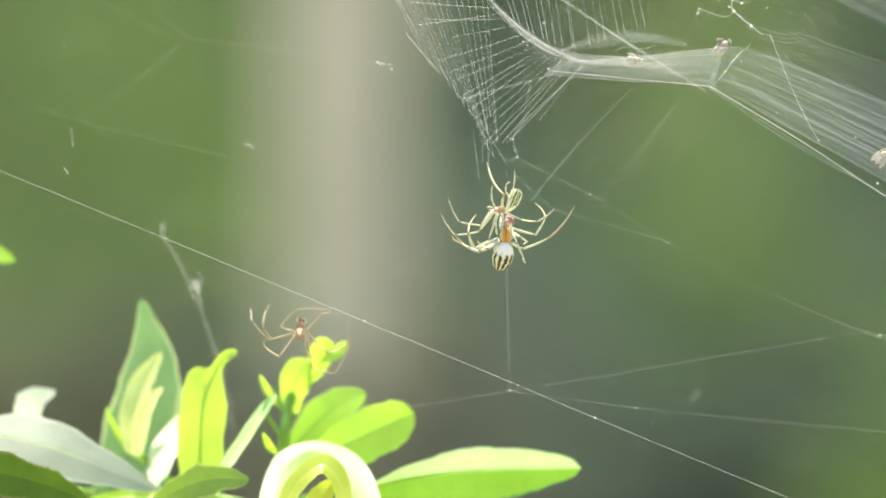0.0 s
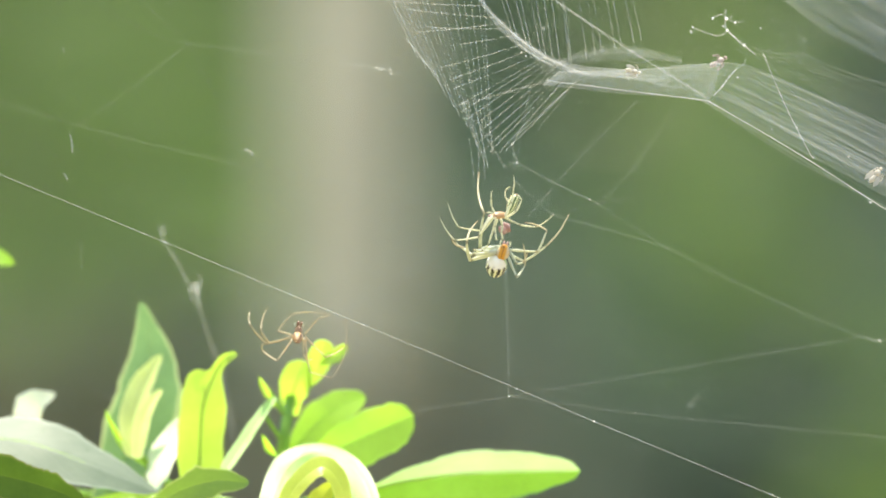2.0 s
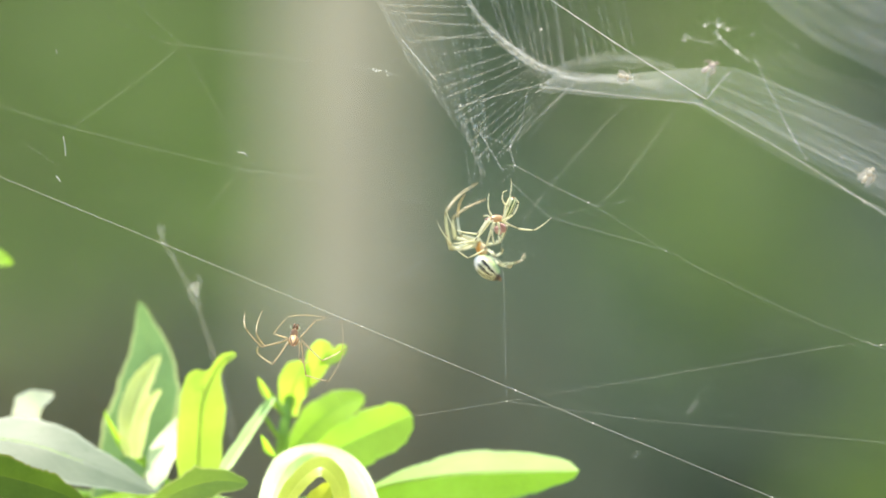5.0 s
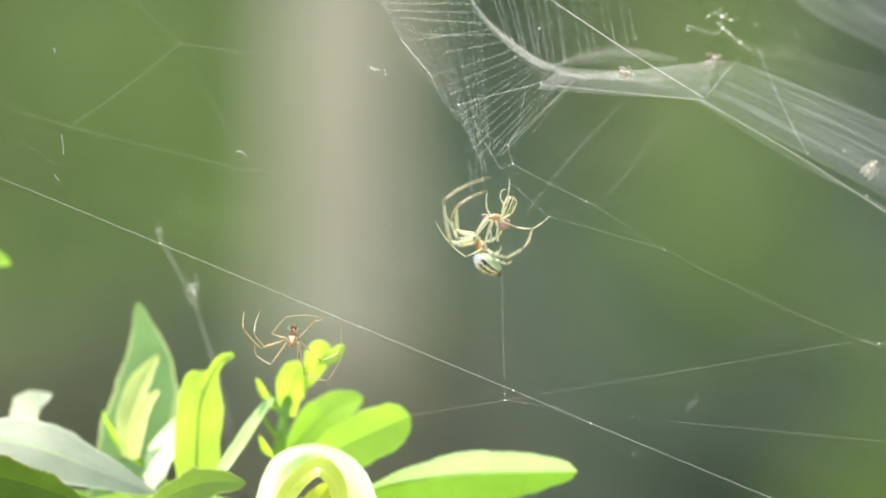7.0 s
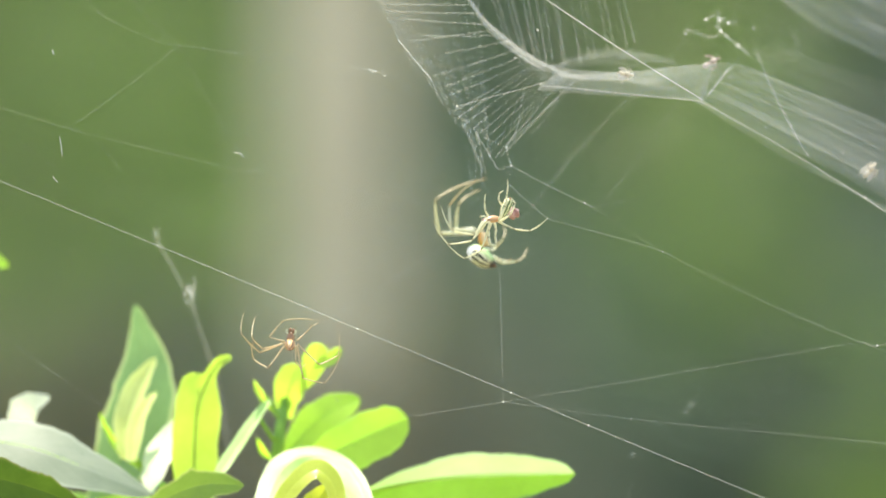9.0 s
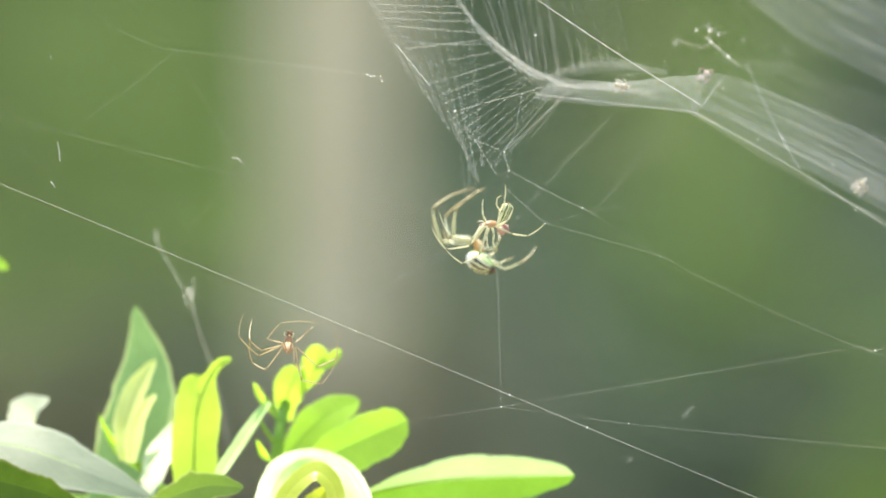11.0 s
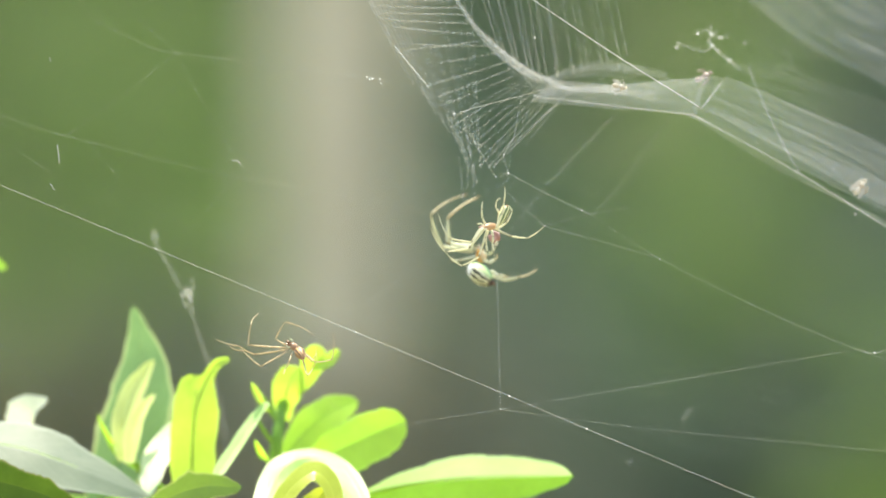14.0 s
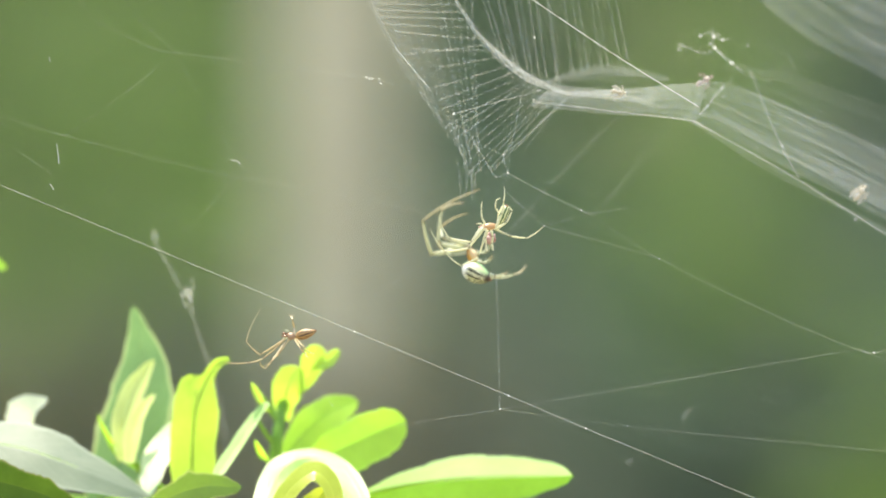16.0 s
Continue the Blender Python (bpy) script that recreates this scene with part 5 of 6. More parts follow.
    legs.append(Leg(top, [
        (0, 895.8, 442.2, 916.8, 453.2, 964.8, 432.2, 1007.8, 378.2),
        (0.5, 897.3, 440.7, 922.3, 442.7, 964.3, 412.7, 1004.3, 359.7),
        (1, 907.2, 449.2, 937.2, 458.2, 981.2, 435.2, 1024.2, 388.2),
        (1.5, 900.8, 448.1, 925.8, 461.1, 972.8, 436.1, 1012.8, 384.1),
        (2, 895.3, 451.5, 920.3, 464.5, 962.3, 434.5, 999.3, 381.5),
        (2.5, 885.3, 437.5, 927.3, 424.5, 942.3, 391.5, 958.3, 346.5),
        (3.5, 867.4, 448.9, 880.4, 462.9, 893.4, 474.9, 907.4, 484.9),
        (4, 861.8, 451.9, 883.8, 464.9, 905.8, 469.9, 918.8, 462.9),
        (6.5, 863.5, 445.9, 889.5, 457.9, 923.5, 443.9, 939.5, 413.9),
        (8, 868, 440, 912, 437, 930, 408, 939, 368),
        (9, 871, 447.4, 893, 461.4, 921, 457.4, 939, 435.4),
        (12, 879.6, 449.7, 905.6, 462.7, 935.6, 446.7, 965.6, 416.7),
        (12.5, 877.1, 453.6, 897.1, 479.6, 927.1, 469.6, 960.1, 454.6),
        (13, 870.7, 460.1, 894.7, 483.1, 920.7, 478.1, 944.7, 468.1),
        (13.5, 879.1, 473.1, 894.1, 483.1, 921.1, 479.1, 957.1, 465.1),
        (14.5, 876.1, 465.7, 906.1, 472.7, 934.1, 464.7, 959.1, 450.7),
        (15.5, 874.4, 477.8, 888.4, 487.8, 916.4, 477.8, 952.4, 459.8),
        (16, 873.1, 472.4, 897.1, 474.4, 921.1, 468.4, 943.1, 452.4)], radii, FEMALE_LEG, 3, 1, FEMALE_TIP))
    legs.append(Leg(top, [
        (0, 895.8, 417.2, 906.8, 444.2, 916.8, 467.2, 921.8, 478.2),
        (0.5, 900.3, 440.7, 917.3, 476.7, 928.3, 460.7, 926.3, 435.7),
        (1, 899.2, 454.2, 916.2, 490.2, 930.2, 474.2, 928.2, 439.2),
        (1.5, 898.8, 454.1, 914.8, 488.1, 926.8, 468.1, 924.8, 436.1),
        (2, 892.3, 456.5, 907.3, 492.5, 921.3, 471.5, 918.3, 433.5),
        (2.5, 877.3, 451.5, 900.3, 485.5, 924.3, 465.5, 928.3, 426.5),
        (3.5, 865.4, 446.9, 879.4, 458.9, 889.4, 466.9, 898.4, 472.9),
        (4, 863.8, 454.9, 881.8, 466.9, 897.8, 469.9, 905.8, 468.9),
        (6.5, 865.5, 447.9, 881.5, 459.9, 893.5, 465.9, 899.5, 461.9),
        (8, 880, 462, 902, 464, 916, 458, 922, 446),
        (9, 873, 447.4, 887, 453.4, 899, 457.4, 909, 453.4),
        (12, 875.6, 444.7, 892.6, 450.7, 905.6, 442.7, 919.6, 434.7),
        (12.5, 875.1, 451.6, 881.1, 463.6, 889.1, 471.6, 893.1, 479.6),
        (13, 870.7, 456.1, 882.7, 466.1, 894.7, 460.1, 902.7, 452.1),
        (13.5, 877.1, 458.1, 883.1, 468.1, 889.1, 475.1, 893.1, 483.1),
        (14.5, 878.1, 465.7, 896.1, 469.7, 908.1, 464.7, 918.1, 457.7),
        (15.5, 874.4, 475.8, 884.4, 485.8, 894.4, 483.8, 904.4, 477.8),
        (16, 871.1, 466.4, 887.1, 472.4, 901.1, 468.4, 909.1, 462.4)], radii, FEMALE_LEG, 3, -1, FEMALE_TIP))
    legs.append(Leg(top, [
        (0, 898.8, 424.2, 912.8, 432.2, 923.8, 440.2, 916.8, 446.2),
        (0.5, 897.3, 435.7, 912.3, 450.7, 922.3, 450.7, 928.3, 435.7),
        (1, 904.2, 444.2, 919.2, 464.2, 931.2, 461.2, 937.2, 441.2),
        (1.5, 902.8, 444.1, 918.8, 463.1, 928.8, 454.1, 934.8, 446.1),
        (2, 895.3, 446.5, 907.3, 468.5, 917.3, 466.5, 926.3, 449.5),
        (2.5, 882.3, 433.5, 897.3, 453.5, 906.3, 449.5, 908.3, 436.5),
        (3.5, 865.4, 431.9, 882.4, 441.9, 898.4, 436.9, 898.4, 424.9),
        (4, 859.8, 436.9, 873.8, 448.9, 883.8, 444.9, 885.8, 436.9),
        (6.5, 861.5, 439.9, 875.5, 449.9, 885.5, 443.9, 887.5, 433.9),
        (8, 858, 432, 872, 442, 884, 438, 886, 428),
        (9, 859, 431.4, 873, 439.4, 883, 433.4, 887, 423.4),
        (12, 857.6, 432.7, 871.6, 440.7, 883.6, 432.7, 887.6, 424.7),
        (14.5, 858.1, 439.7, 872.1, 447.7, 884.1, 441.7, 888.1, 433.7),
        (16, 851.1, 440.4, 865.1, 448.4, 877.1, 442.4, 881.1, 434.4)], radii, FEMALE_LEG, 3, -1, FEMALE_TIP))
    legs.append(Leg(top, [
        (0, 870.8, 444.2, 852.8, 452.2, 840.8, 444.2, 836.8, 437.2),
        (1.5, 870.8, 446.1, 852.8, 452.1, 840.8, 446.1, 835.8, 436.1),
        (2.5, 850.3, 445.5, 837.3, 438.5, 828.3, 441.5, 826.3, 447.5),
        (4, 839.8, 428.9, 813.8, 436.9, 793.8, 428.9, 788.8, 410.9),
        (6.5, 849.5, 429.9, 816.5, 439.9, 799.5, 429.9, 791.5, 413.9),
        (8, 848, 408, 822, 412, 806, 402, 800, 385),
        (9, 841, 407.4, 815, 411.4, 803, 400.4, 801, 387.4),
        (12, 837.6, 420.7, 813.6, 422.7, 797.6, 412.7, 789.6, 392.7),
        (12.5, 854.1, 443.6, 835.1, 451.6, 817.1, 471.6, 857.1, 481.6),
        (13.5, 854.1, 443.1, 831.1, 453.1, 824.1, 463.1, 837.1, 473.1),
        (14.5, 842.1, 427.7, 812.1, 431.7, 792.1, 423.7, 786.1, 407.7),
        (16, 837.1, 428.4, 809.1, 434.4, 789.1, 422.4, 785.1, 407.4)], radii, FEMALE_LEG, 3, -1, FEMALE_TIP))
    rows = [
        (0, 886.8, 407.2, 886.8, 441.2, 887.8, 440.2, 869.8, 502.2),
        (0.5, 890.3, 410.7, 885.3, 442.7, 886.3, 436.7, 869.3, 496.7),
        (1, 894.2, 417.2, 887.2, 455.2, 885.2, 449.2, 873.2, 499.2),
        (1.5, 888.8, 418.1, 885.8, 452.1, 884.8, 452.1, 870.8, 494.1),
        (2, 889.3, 423.5, 879.3, 460.5, 875.3, 453.5, 864.3, 497.5),
        (2.5, 865.3, 425.5, 864.3, 451.5, 864.3, 449.5, 862.3, 497.5),
        (3.5, 848.4, 408.9, 857.4, 442.9, 838.4, 441.9, 866.4, 497.9),
        (4, 844.8, 416.9, 853.8, 446.9, 839.8, 446.9, 881.8, 496.9),
        (6.5, 839.5, 417.9, 853.5, 449.9, 839.5, 451.9, 895.5, 495.9),
        (8, 862, 402, 868, 434, 844, 434, 905, 476),
        (9, 853, 395.4, 863, 431.4, 833, 433.4, 889, 473.4),
        (12, 845.6, 402.7, 859.6, 438.7, 837.6, 442.7, 895.6, 478.7),
        (12.5, 858.1, 409.6, 862.1, 449.6, 855.1, 447.6, 869.1, 500.6),
        (13, 848.7, 406.1, 858.7, 442.1, 834.7, 450.1, 878.7, 498.1),
        (13.5, 859.1, 411.1, 864.1, 451.1, 837.1, 453.1, 882.1, 500.1),
        (14.5, 844.1, 411.7, 861.1, 443.7, 836.1, 449.7, 894.1, 484.7),
        (15.5, 858.4, 415.8, 864.4, 455.8, 836.4, 455.8, 885.4, 497.8),
        (16, 837.1, 416.4, 851.1, 446.4, 829.1, 454.4, 887.1, 482.4)]
    return top, head, tail, legs, rows


def male_spider():
    top = thing("male_spider", "slim yellow-green spider with striped abdomen, clinging to silk threads", "spider", place=at(875, 380, 0))
    head = front_body(28, 9, AMBER, top, "pinkish amber cephalothorax")
    head.matrix_basis = aim(at(886, 382, -1) - top.location, at(858, 386, -3) - top.location, (-0.3, -0.8, 0.6))
    tail = part("abdomen", mesh_of("abdomen", *ball((8.8 * UNIT, 8.6 * UNIT, 47 * UNIT), lambda q: min(1.0, 0.35 + 1.2 * q) * min(1.0, (1.0 - q) * 9) ** 0.5 * (0.9 + 0.1 * math.sin(3 * q)), 24, 24)), MALE_BACK, top, "slim abdomen with green and yellow stripes")
    tail.matrix_basis = aim(at(888, 389, 1) - top.location, at(906, 346, 2) - top.location, (0.3, -1, 0.2))
    part("spinnerets", mesh_of("spinnerets", *moved(ball((3.4 * UNIT, 3 * UNIT, 7 * UNIT), None, 6, 8), pose(0, -3 * UNIT, 41 * UNIT))), BROWN, tail, "dark brown spinnerets")
    v, g = ball((9.5 * UNIT, 9 * UNIT, 25 * UNIT), lambda s: math.sin(math.pi * s ** 0.8) ** 0.7 * (1 + 0.28 * math.sin(13 * s)), 12, 14)
    sac = part("palpal_bulb", mesh_of("palpal_bulb", v, g), PINK, top, "swollen pinkish bulb")
    sac.matrix_basis = aim(at(893, 402, 6) - top.location, at(922, 380, 8) - top.location)
    for rows, radii, depth, side in (
            ([(8, 864, 386, 838, 422, 796, 428, 770, 387)], (3.6, 1.5, 1.05, 0.6), -4, -1),
            ([(8, 862, 384, 842, 411, 803, 404, 784, 360)], (3.4, 1.5, 1.05, 0.6), -2, 1),
            ([(8, 870, 390, 855, 438, 825, 453, 796, 428)], (2.0, 1.4, 1.0, 0.6), -2, -1),
            ([(8, 868, 380, 862, 368, 861, 352, 863, 339)], (1.8, 1.5, 1.2, 0.7), 0, 1),
            ([(8, 882, 386, 914, 401, 942, 404, 972, 382)], (1.9, 1.5, 1.15, 0.7), 0, 1),
            ([(8, 886, 386, 897, 360, 900, 340, 901, 313)], (2, 1.6, 1.3, 0.7), -5, 1),
            ([(8, 888, 388, 906, 376, 915, 356, 907, 346)], (1.9, 1.5, 1.1, 0.7), -3, 1),
            ([(8, 894, 362, 886, 350, 887, 338, 895, 333)], (1.7, 1.3, 1, 0.6), 2, 1),
            ([(8, 872, 390, 868, 404, 869, 416, 871, 428)], (2.2, 1.8, 1.6, 1.9), -5, 1),
            ([(8, 878, 390, 881, 402, 879, 414, 881, 427)], (2.2, 1.8, 1.6, 1.9), -5, 1),
    ):
        Leg(top, rows, radii, MALE_LEG, depth, side)
    return top, sac


def tan_spider():
    top = thing("tan_spider", "small slender tan spider with long legs, over the leaves", "spider", place=at(515, 593, -6))
    head = front_body(16, 8.5, UMBER, top, "dark brown cephalothorax")
    tail = abdomen(38, 9.5, SMALL_BACK, top, "orange-brown abdomen with dark lines")
    radii = (1.3, 1.05, 0.8, 0.55)
    legs = []
    legs.append(Leg(top, [
        (0, 503.7, 603, 456.7, 616, 428.7, 583, 426.7, 558),
        (4, 503.7, 603, 456.7, 616, 428.7, 583, 426.7, 558),
        (13.2, 509.7, 594.1, 464.7, 616.1, 429.7, 581.1, 439.7, 539.1),
        (13.5, 507.1, 595.2, 460.1, 620.2, 405.1, 592.2, 385.1, 555.2),
        (14, 519.5, 597.9, 459.5, 606.9, 434.5, 591.9, 392.5, 579.9),
        (14.5, 502.7, 602.2, 445.7, 635.2, 405.7, 625.2, 380.7, 612.2),
        (15, 523.6, 579.4, 463.6, 575.4, 438.6, 559.4, 405.6, 531.4),
        (15.5, 539.5, 562.9, 479.5, 574.9, 439.5, 564.9, 404.5, 545.9),
        (16, 514.5, 579.9, 474.5, 614.9, 449.5, 620.9, 409.5, 620.9)], radii, SMALL_LEG, -6, 1))
    legs.append(Leg(top, [
        (0, 504.7, 606, 476.7, 646, 449.7, 628, 454.7, 615),
        (4, 504.7, 606, 476.7, 646, 449.7, 628, 454.7, 615),
        (13.2, 509.7, 596.1, 477.7, 639.1, 452.7, 627.1, 449.7, 584.1),
        (13.5, 508.1, 597.2, 458.1, 620.2, 435.1, 600.2, 422.1, 582.2),
        (14, 517.5, 601.9, 471.5, 627.9, 439.5, 599.9, 419.5, 591.9),
        (14.5, 502.7, 604.2, 458.7, 632.2, 422.7, 598.2, 451.7, 540.2),
        (15, 523.6, 583.4, 478.6, 613.4, 453.6, 599.4, 438.6, 579.4),
        (15.5, 539.5, 565.9, 509.5, 594.9, 499.5, 599.9, 479.5, 589.9),
        (16, 514.5, 584.9, 489.5, 619.9, 479.5, 631.9, 472.5, 619.9)], radii, SMALL_LEG, -6, -1))
    legs.append(Leg(top, [
        (0, 503.7, 601, 477.7, 593, 503.7, 563, 568.7, 565),
        (4, 503.7, 601, 477.7, 593, 503.7, 563, 568.7, 565),
        (13.2, 507.7, 592.1, 479.7, 585.1, 503.7, 557.1, 572.7, 559.1),
        (13.5, 507.1, 594.2, 476.1, 580.2, 500.1, 562.2, 570.1, 561.2),
        (14, 519.5, 591.9, 497.5, 579.9, 514.5, 549.9, 565.5, 573.9),
        (14.5, 502.7, 592.2, 486.7, 580.2, 503.7, 559.2, 576.7, 567.2),
        (15, 526.6, 566.4, 523.6, 553.4, 524.6, 541.4, 523.6, 526.4),
        (15.5, 534.5, 544.9, 527.5, 534.9, 517.5, 521.9, 512.5, 512.9),
        (16, 530.5, 571.9, 529.5, 557.9, 528.5, 544.9, 530.5, 537.9)], radii, SMALL_LEG, -6, 1))
    legs.append(Leg(top, [
        (0, 526.7, 603, 563.7, 640, 598.7, 622, 596.7, 569),
        (4, 526.7, 603, 563.7, 640, 598.7, 622, 596.7, 569),
        (13.2, 529.7, 597.1, 569.7, 634.1, 601.7, 619.1, 599.7, 567.1),
        (13.5, 522.1, 594.2, 558.1, 635.2, 596.1, 617.2, 598.1, 565.2),
        (14, 549.5, 604.9, 569.5, 619.9, 597.5, 615.9, 599.5, 567.9),
        (14.5, 540.7, 612.2, 552.7, 635.2, 590.7, 607.2, 600.7, 565.2),
        (15, 553.6, 586.4, 568.6, 590.4, 581.6, 577.4, 588.6, 556.4),
        (15.5, 559.5, 559.9, 569.5, 579.9, 581.5, 590.9, 609.5, 577.9),
        (16, 533, 578, 549.5, 594, 558.5, 603.9, 566.5, 602.9)], radii, SMALL_LEG, -6, -1))
    legs.append(Leg(top, [
        (0, 526.7, 606, 534.7, 666, 574.7, 677, 603.7, 618),
        (4, 526.7, 606, 534.7, 666, 574.7, 677, 603.7, 618),
        (13.2, 529.7, 599.1, 541.7, 657.1, 575.7, 663.1, 601.7, 619.1),
        (13.5, 521.1, 598.2, 527.1, 630.2, 534.1, 642.2, 540.1, 635.2),
        (14, 545.5, 611.9, 554.5, 643.9, 564.5, 629.9, 569.5, 599.9),
        (14.5, 532.7, 625.2, 538.7, 650.2, 568.7, 647.2, 582.7, 600.2),
        (15, 548.6, 601.4, 553.6, 613.4, 568.6, 603.4, 580.6, 591.4),
        (15.5, 554.5, 561.9, 564.5, 584.9, 571.5, 597.9, 581.5, 604.9),
        (16, 531, 579, 543.5, 595.9, 551.5, 605.9, 557.5, 609.9)], radii, SMALL_LEG, -6, -1))
    legs.append(Leg(top, [
        (0, 523.7, 606, 522.7, 635, 531.7, 648, 539.7, 643),
        (4, 523.7, 606, 522.7, 635, 531.7, 648, 539.7, 643),
        (13.2, 526.7, 601.1, 527.7, 631.1, 536.7, 641.1, 546.7, 631.1),
        (13.5, 522.1, 596.2, 540.1, 617.2, 550.1, 625.2, 558.1, 630.2),
        (14, 527.5, 603.9, 521.5, 619.9, 514.5, 634.9, 511.5, 641.9),
        (14.5, 514.7, 608.2, 513.7, 630.2, 513.7, 640.2, 518.7, 635.2),
        (15, 531.6, 586.4, 528.6, 606.4, 523.6, 621.4, 518.6, 631.4),
        (15.5, 551.5, 554.9, 550.5, 541.9, 549.5, 531.9, 550.5, 529.9),
        (16, 521.5, 579.9, 504.5, 604.9, 489.5, 619.9, 477.5, 627.9)], radii, SMALL_LEG, -6, -1))
    legs.append(Leg(top, [
        (0, 503.7, 603, 461.7, 615, 446.7, 593, 457.7, 553),
        (4, 503.7, 603, 461.7, 615, 446.7, 593, 457.7, 553),
        (13.2, 509.7, 594.1, 469.7, 605.1, 449.7, 589.1, 451.7, 552.1),
        (13.5, 507.1, 594.2, 468.1, 603.2, 447.1, 586.2, 438.1, 550.2),
        (14, 517.5, 594.9, 449.5, 589.9, 454.5, 554.9, 467.5, 534.9),
        (14.5, 515.7, 598.2, 516.7, 585.2, 517.7, 575.2, 516.7, 568.2),
        (15, 526.6, 563.4, 522.6, 551.4, 516.6, 539.4, 512.6, 536.4),
        (15.5, 536.5, 541.9, 529.5, 531.9, 524.5, 524.9, 514.5, 514.9),
        (16, 516.5, 577.9, 469.5, 607.9, 445.5, 584.9, 469.5, 529.9)], radii, SMALL_LEG, -6, 1))
    legs.append(Leg(top, [
        (0, 524.7, 600, 539.7, 583, 551.7, 569, 569.7, 565),
        (4, 524.7, 600, 539.7, 583, 551.7, 569, 569.7, 565),
        (13.2, 529.7, 591.1, 544.7, 579.1, 555.7, 567.1, 557.7, 565.1),
        (13.5, 525.1, 592.2, 535.1, 582.2, 548.1, 572.2, 555.1, 562.2),
        (14, 551.5, 609.9, 561.5, 619.9, 567.5, 609.9, 569.5, 601.9),
        (14.5, 535.7, 608.2, 552.7, 610.2, 562.7, 602.2, 563.7, 594.2),
        (15, 556.6, 583.4, 563.6, 571.4, 573.6, 563.4, 580.6, 559.4),
        (15.5, 557.5, 557.9, 569.5, 569.9, 584.5, 584.9, 607.5, 579.9),
        (16, 531.5, 571.9, 530.5, 559.9, 528.5, 547.9, 521.5, 535.9)], radii, SMALL_LEG, -6, 1))
    rows = [
        (0, 514.7, 589, 512.7, 599, 512.7, 599, 512.7, 614),
        (4, 514.7, 589, 512.7, 599, 512.7, 599, 512.7, 614),
        (13.2, 517.7, 585.1, 516.7, 594.1, 516.7, 594.1, 516.7, 610.1),
        (13.5, 513.1, 588.2, 512.1, 598.2, 512.1, 598.2, 511.1, 614.2),
        (14, 523.5, 589.9, 535.5, 596.9, 535.5, 596.9, 547.5, 615.9),
        (14.5, 502.7, 592.2, 520.7, 602.2, 520.7, 602.2, 545.7, 623.2),
        (15, 528.6, 567.4, 538.6, 582.4, 538.6, 582.4, 557.6, 594.4),
        (15.5, 531.5, 549.9, 551.5, 556.9, 551.5, 556.9, 585.5, 541.9),
        (16, 509.5, 571.9, 531.5, 576.9, 531.5, 576.9, 569.5, 565.9)]
    return top, head, tail, legs, rows


FEMALE = female_spider()
MALE = male_spider()
TAN = tan_spider()


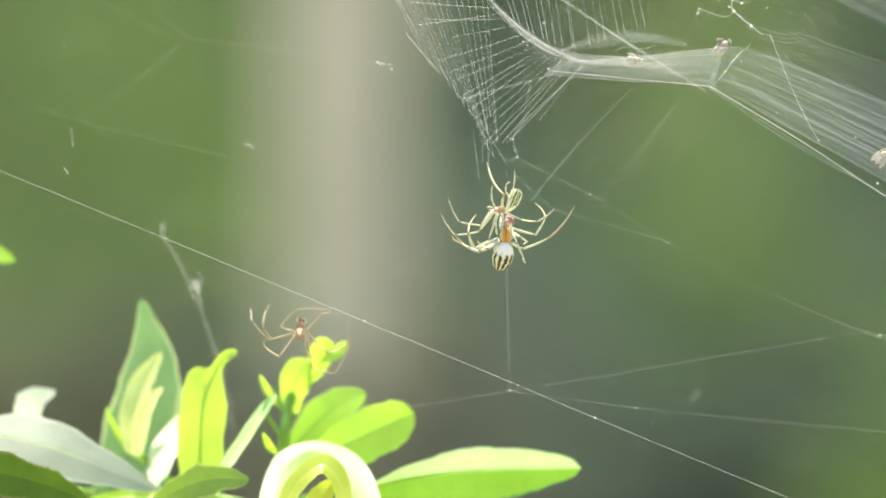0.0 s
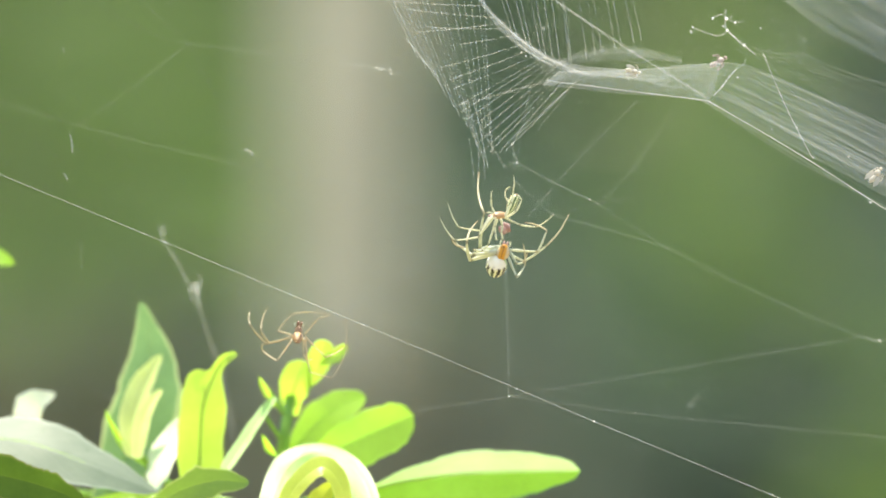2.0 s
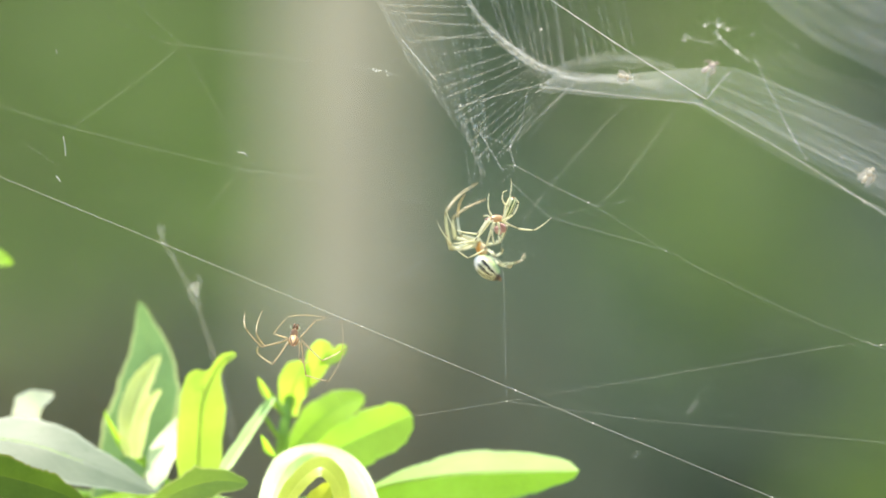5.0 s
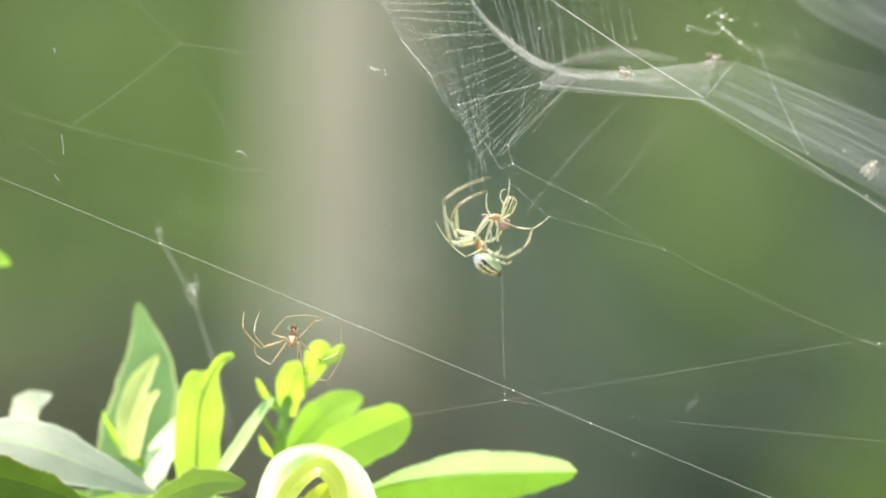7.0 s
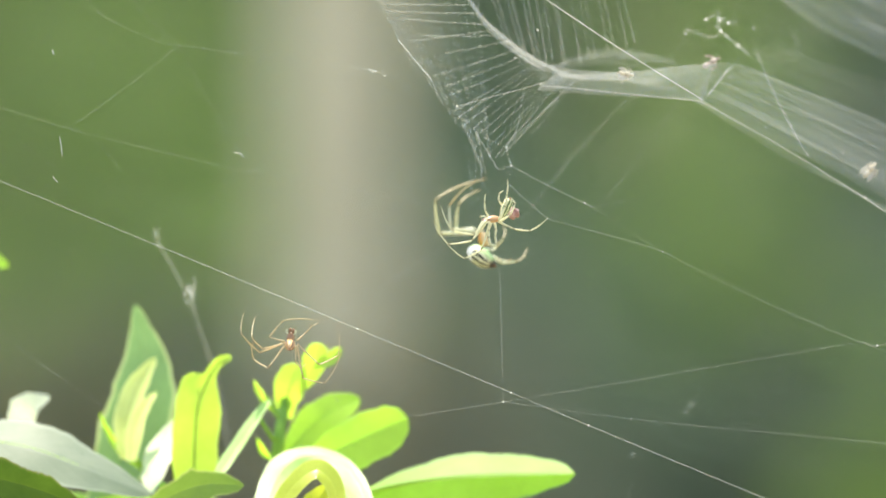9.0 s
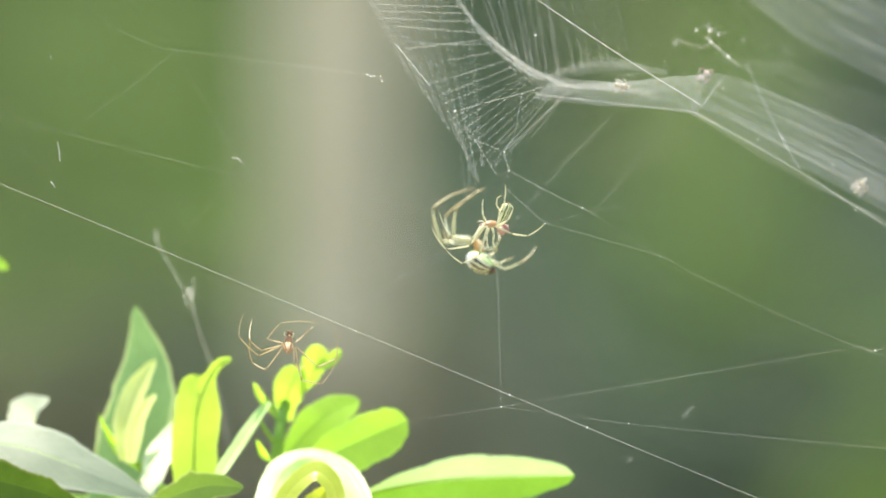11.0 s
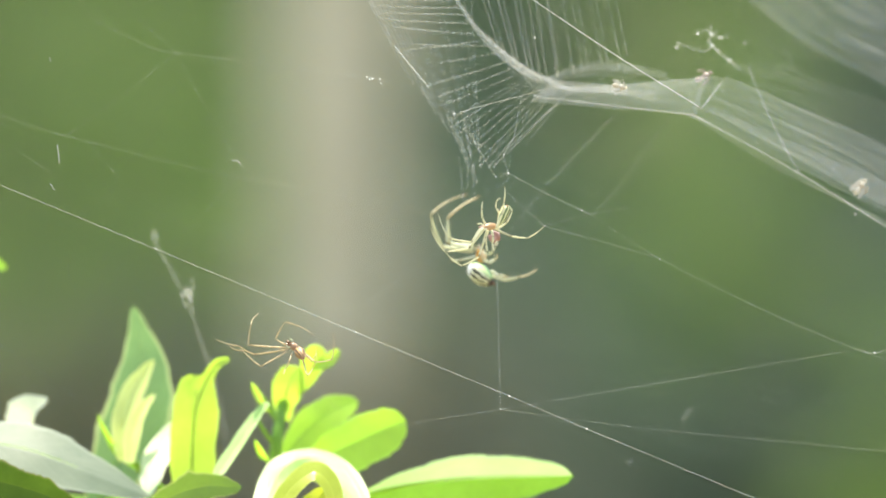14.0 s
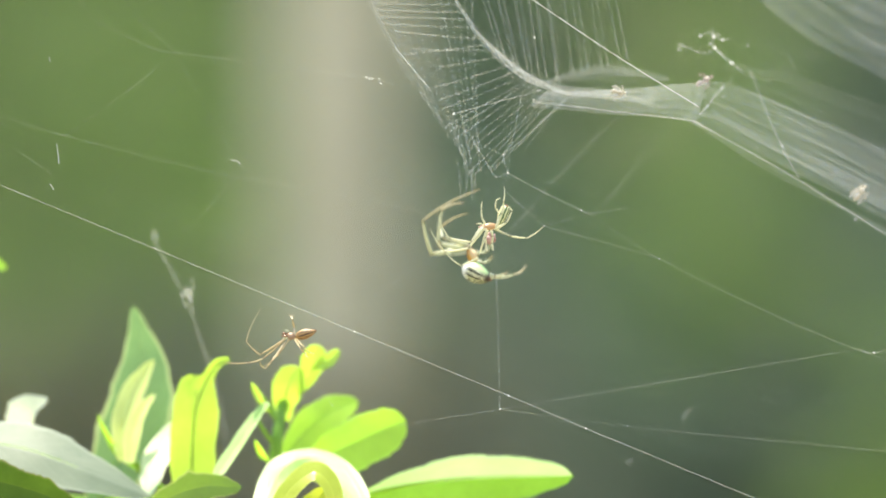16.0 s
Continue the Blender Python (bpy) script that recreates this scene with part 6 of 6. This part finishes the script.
def motions():
    def sway(u, w, d, rx, ry, rz):
        return Matrix.Translation((u * UNIT, d * 0.001, -w * UNIT)) @ pose(0, 0, 0, rx, ry, rz)

    def drift(ob, rows):
        home = ob.location.copy()
        walk(ob, [(t, Matrix.Translation(home + Vector((u * UNIT, d * 0.001, -w * UNIT)))) for t, u, w, d in rows])

    def bodies(spider, backs, away=-1.0):
        top, head, tail, legs, rows = spider
        home = legs[0].home
        for leg in legs:
            leg.key()
        long = max(math.hypot(r[7] - r[5], r[8] - r[6]) for r in rows) * UNIT
        ahead, behind = [], []
        for (t, *uw), back in zip(rows, backs):
            front, waist, root, end = (at(uw[2 * i], uw[2 * i + 1], tail_depth[0]) for i in range(4))
            end.y += (1 if t < away else -1) * math.sqrt(max(0.0, long ** 2 - (end - root).length ** 2))
            ahead.append((t, aim(waist - home, front - home, back)))
            behind.append((t, aim(root - home, end - home, back)))
        walk(head, ahead)
        walk(tail, behind)

    # the large web sways as one, and its insects with it
    hang = Matrix.Translation(WEB.location)
    web_rows = [
        (0, sway(-2.6, -3.8, -28, 0.8, 0, -0)), (0.5, sway(-1.1, -7, -28, -0.3, 0.2, 0.1)), (1, sway(-0.7, -4.1, -28, -0.3, 0.1, -0)),
        (1.5, sway(1.2, -8.8, -28, -3.6, -0.1, 1.5)), (2, sway(5, -2.9, -28, -2.7, 1.2, 3.8)), (2.5, sway(5.9, -5.4, -27.3, -2.5, 1, 3.2)),
        (3, sway(-2.3, 9.4, -12.1, 0.3, 1.7, 2.5)), (3.5, sway(-6.7, 5.9, 0, -2.1, 0.8, 2.3)), (4, sway(-9.1, 1, 0, -4.5, 0.2, 1.7)),
        (6.5, sway(3.3, -5.6, 0, -5.9, 0, 3.5)), (7, sway(-5.1, 5.8, 0, -1.3, -0.3, 0.6)), (7.5, sway(-2.3, 1, 0, -0.2, -0.1, -0.1)),
        (8, sway(0, 0, 0, 0, 0, 0)), (8.5, sway(3.7, -1.8, 0, -1.6, 0, 1)), (9, sway(3.1, -2.8, 0, -3.1, -0.3, 1.8)),
        (11.5, sway(5.8, 15.5, 0, -2, 0.9, 5.7)), (12, sway(-7.4, 18.7, 0, 0.4, 1.6, 2.5)), (12.5, sway(-9.8, 21.7, 0, -3.1, 1.4, 3.7)),
        (13, sway(-2.9, 19.7, 0, -4, 1.4, 5.9)), (13.5, sway(-0.5, 19.5, 0, -2.6, 0.7, 4.6)), (14, sway(-0.3, 12.4, 0, -3.1, 0.7, 3.8)),
        (14.5, sway(-3.3, 9.8, 0, -1.9, 1.4, 3.3)), (15, sway(-3.6, 17.8, 0, -0.8, 2.4, 4.7)), (15.5, sway(-17.3, 15.6, 0, 0.3, 3.5, 2.9)),
        (16, sway(-9.7, 29.7, 0, -0.5, 1, 2)),
    ]
    insects = [(ob, ob.matrix_basis.copy()) for ob in INSECTS]
    walk(WEB, [(t, hang @ m) for t, m in web_rows])
    # the lower hem of the sheet folds up about its corner
    corner = Matrix.Translation(at(1246, 171, 24) - at(*PIVOT))
    walk(HEM, [(t, corner @ pose(0, 0, 0, 0, a, 0) @ corner.inverted()) for t, a in (
        (0, 0.4), (1, 0), (1.5, -1), (2, -2), (2.5, -2), (3, -1.5), (4, -1.5), (6.5, -1), (7, -0.5), (7.5, 0), (8, 0), (9, -1), (11.5, -2.5), (12.5, -3.5), (13, -4), (14, -3), (15, -3.5), (15.5, -3.5), (16, -2.6))])
    # one strand of it slackens as the sheet swings back
    walk(STRAND, [(t, Matrix.Translation((u * UNIT, d * 0.001, -w * UNIT))) for t, u, w, d in ((0, -6, 7, -12), (0.5, -8, 8, -12), (1, 8, 10, -12), (2, 2, 12, -12), (2.5, 1, 10, -10), (3, 4, 3, -4), (3.5, 0, 0, 0), (16, 0, 0, 0))])
    for ob, rest in insects:
        walk(ob, [(t, hang @ m @ hang.inverted() @ rest) for t, m in web_rows])
    scaffold_rows = [
        (0, 0.6, -4.6, 26), (0.5, 2.7, -4.9, 26), (1, 3.4, -4, 26), (1.5, 1.8, -2.2, 26), (2, 0.3, 0.3, 26), (2.5, 1.5, -0.6, 24),
        (3, -1.5, 4, 11), (3.5, -4.6, 5.5, 0), (4, -2.8, 5.5, 0), (6.5, -4, 7, 0), (7, -2.8, 3, 0), (7.5, -2.1, 1.2, 0),
        (8, 0, 0, 0), (8.5, -0.3, 0.9, 0), (9, -1.5, 2.1, 0), (11.5, -4.9, 8.6, 0), (12, -4.3, 9.5, 0), (12.5, -4.3, 10.7, 0),
        (13, -5.8, 12.2, 0), (13.5, -3.7, 11, 0), (14, -2.8, 11.6, 0), (14.5, -1.6, 8.2, 0), (15, -2.5, 8.6, 0), (15.5, -2.9, 6.1, 0),
        (16, -3.6, 11.5, 0),
    ]
    drift(SCAFFOLD, scaffold_rows)
    drift(OLD, scaffold_rows)
    drift(CROSS, scaffold_rows)
    drift(MALE[0], [(t, u, w, 0.3 * d) for t, u, w, d in scaffold_rows])
    drift(ANCHOR, [
        (0, 2.1, -1.9, 9), (0.5, 2.4, -3.4, 9), (1, 2.5, -2.5, 9), (1.5, 2.3, -1.7, 9), (2, 1.2, -0.3, 9), (2.5, 2.6, -0.9, 8.6),
        (3, 0.9, 1.5, 4), (3.5, -0.6, 1.5, 0), (4, 0.9, 1.5, 0), (6.5, -0.6, 1.2, 0), (7, -0.1, 0.8, 0), (7.5, -1.1, 0, 0),
        (8, 0, 0, 0), (8.5, 0.9, -0.1, 0), (9, 0.3, 0.6, 0), (11.5, -1.8, 1.5, 0), (12, -0.6, 3.1, 0), (12.5, -0.6, 1.8, 0),
        (13, -0.6, 3, 0), (13.5, -0.8, 1.8, 0), (14, 0.9, 3.1, 0), (14.5, 0.6, 1.8, 0), (15, 0, 1.5, 0), (15.5, -0.6, 1.5, 0),
        (16, -0.7, 2.3, 0),
    ])
    bulb = [
        (0, 894, 402), (1.5, 889, 404), (2.5, 886, 405), (4, 880, 401), (6.5, 894.5, 395.9), (7, 896, 392.9),
        (8, 913, 381), (9, 915, 371.4), (11.5, 898.6, 392.7), (12, 900.6, 384.7), (12.5, 887.1, 409.6), (13.5, 883.1, 419.1),
        (14, 886.1, 399.6), (14.5, 888.1, 399.7), (15, 885.1, 398.2), (15.5, 884.4, 407.8), (16, 879.1, 402.3),
    ]
    walk(MALE[1], [(t, aim(at(u - 10, w + 8, 6) - at(875, 380, 0), at(u + 10, w - 8, 8) - at(875, 380, 0))) for t, u, w in bulb])
    # the striped spider swings from facing the viewer to showing its side
    tail_depth = [3]
    drift(FEMALE[0], [
        (0, 0.6, -4.9, 0), (0.5, 2.5, -4.9, 0), (1, 4.1, -4, 0), (1.5, 3.1, -2.4, 0), (2, -0.3, 1.2, 0), (2.5, 1.9, 0.6, 0),
        (3, -0.6, 4.5, 14), (3.5, -3.7, 6.1, 26), (4, -2.1, 6.1, 26), (6.5, -3.6, 7.3, 26), (7, -2.4, 4.6, 26), (7.5, -0.2, 1.5, 26),
        (8, 0, 0, 26), (8.5, -0.6, 1.5, 34), (9, -1.2, 2.1, 34), (11.5, -4.8, 9.2, 34), (12, -3.6, 9.2, 34), (12.5, -3.6, 11, 34),
        (13, -5.2, 12.2, 34), (13.5, -3, 11.1, 34), (14, -0.6, 12.3, 34), (14.5, 0.6, 6.5, 34), (15, -1.5, 9.2, 34), (15.5, -2.9, 6.1, 34),
        (16, -3.6, 11.5, 34),
    ])
    face, side = (-0.1, -1, 0.1), (-0.62, -0.35, -0.7)
    bodies(FEMALE, [face] * 6 + [(-0.1, -1, -0.1), (-0.3, -0.9, -0.3)] + [side] * 10, 2.6)
    tail_depth[0] = -6
    drift(TAN[0], [
        (0, 6.7, -5.7, 26), (1, 6.5, -4.4, 26), (2, 3.3, -3.3, 26), (3, 1.5, -1.5, 16), (4, 0, 0, 0), (6.5, 2, 0.7, 0),
        (7, 0.8, 1.5, 0), (8, 0.8, 4, 0), (9, 0.1, 5.5, 0), (11.5, -4, 8.8, 0), (12.5, -2.2, 11.6, 0), (13.2, -4, 14, 0),
        (16, -4, 14, 0),
    ])
    bodies(TAN, [(0, -0.5, 1)] * 3 + [(0, -0.8, 0.6)] * 6)


motions()
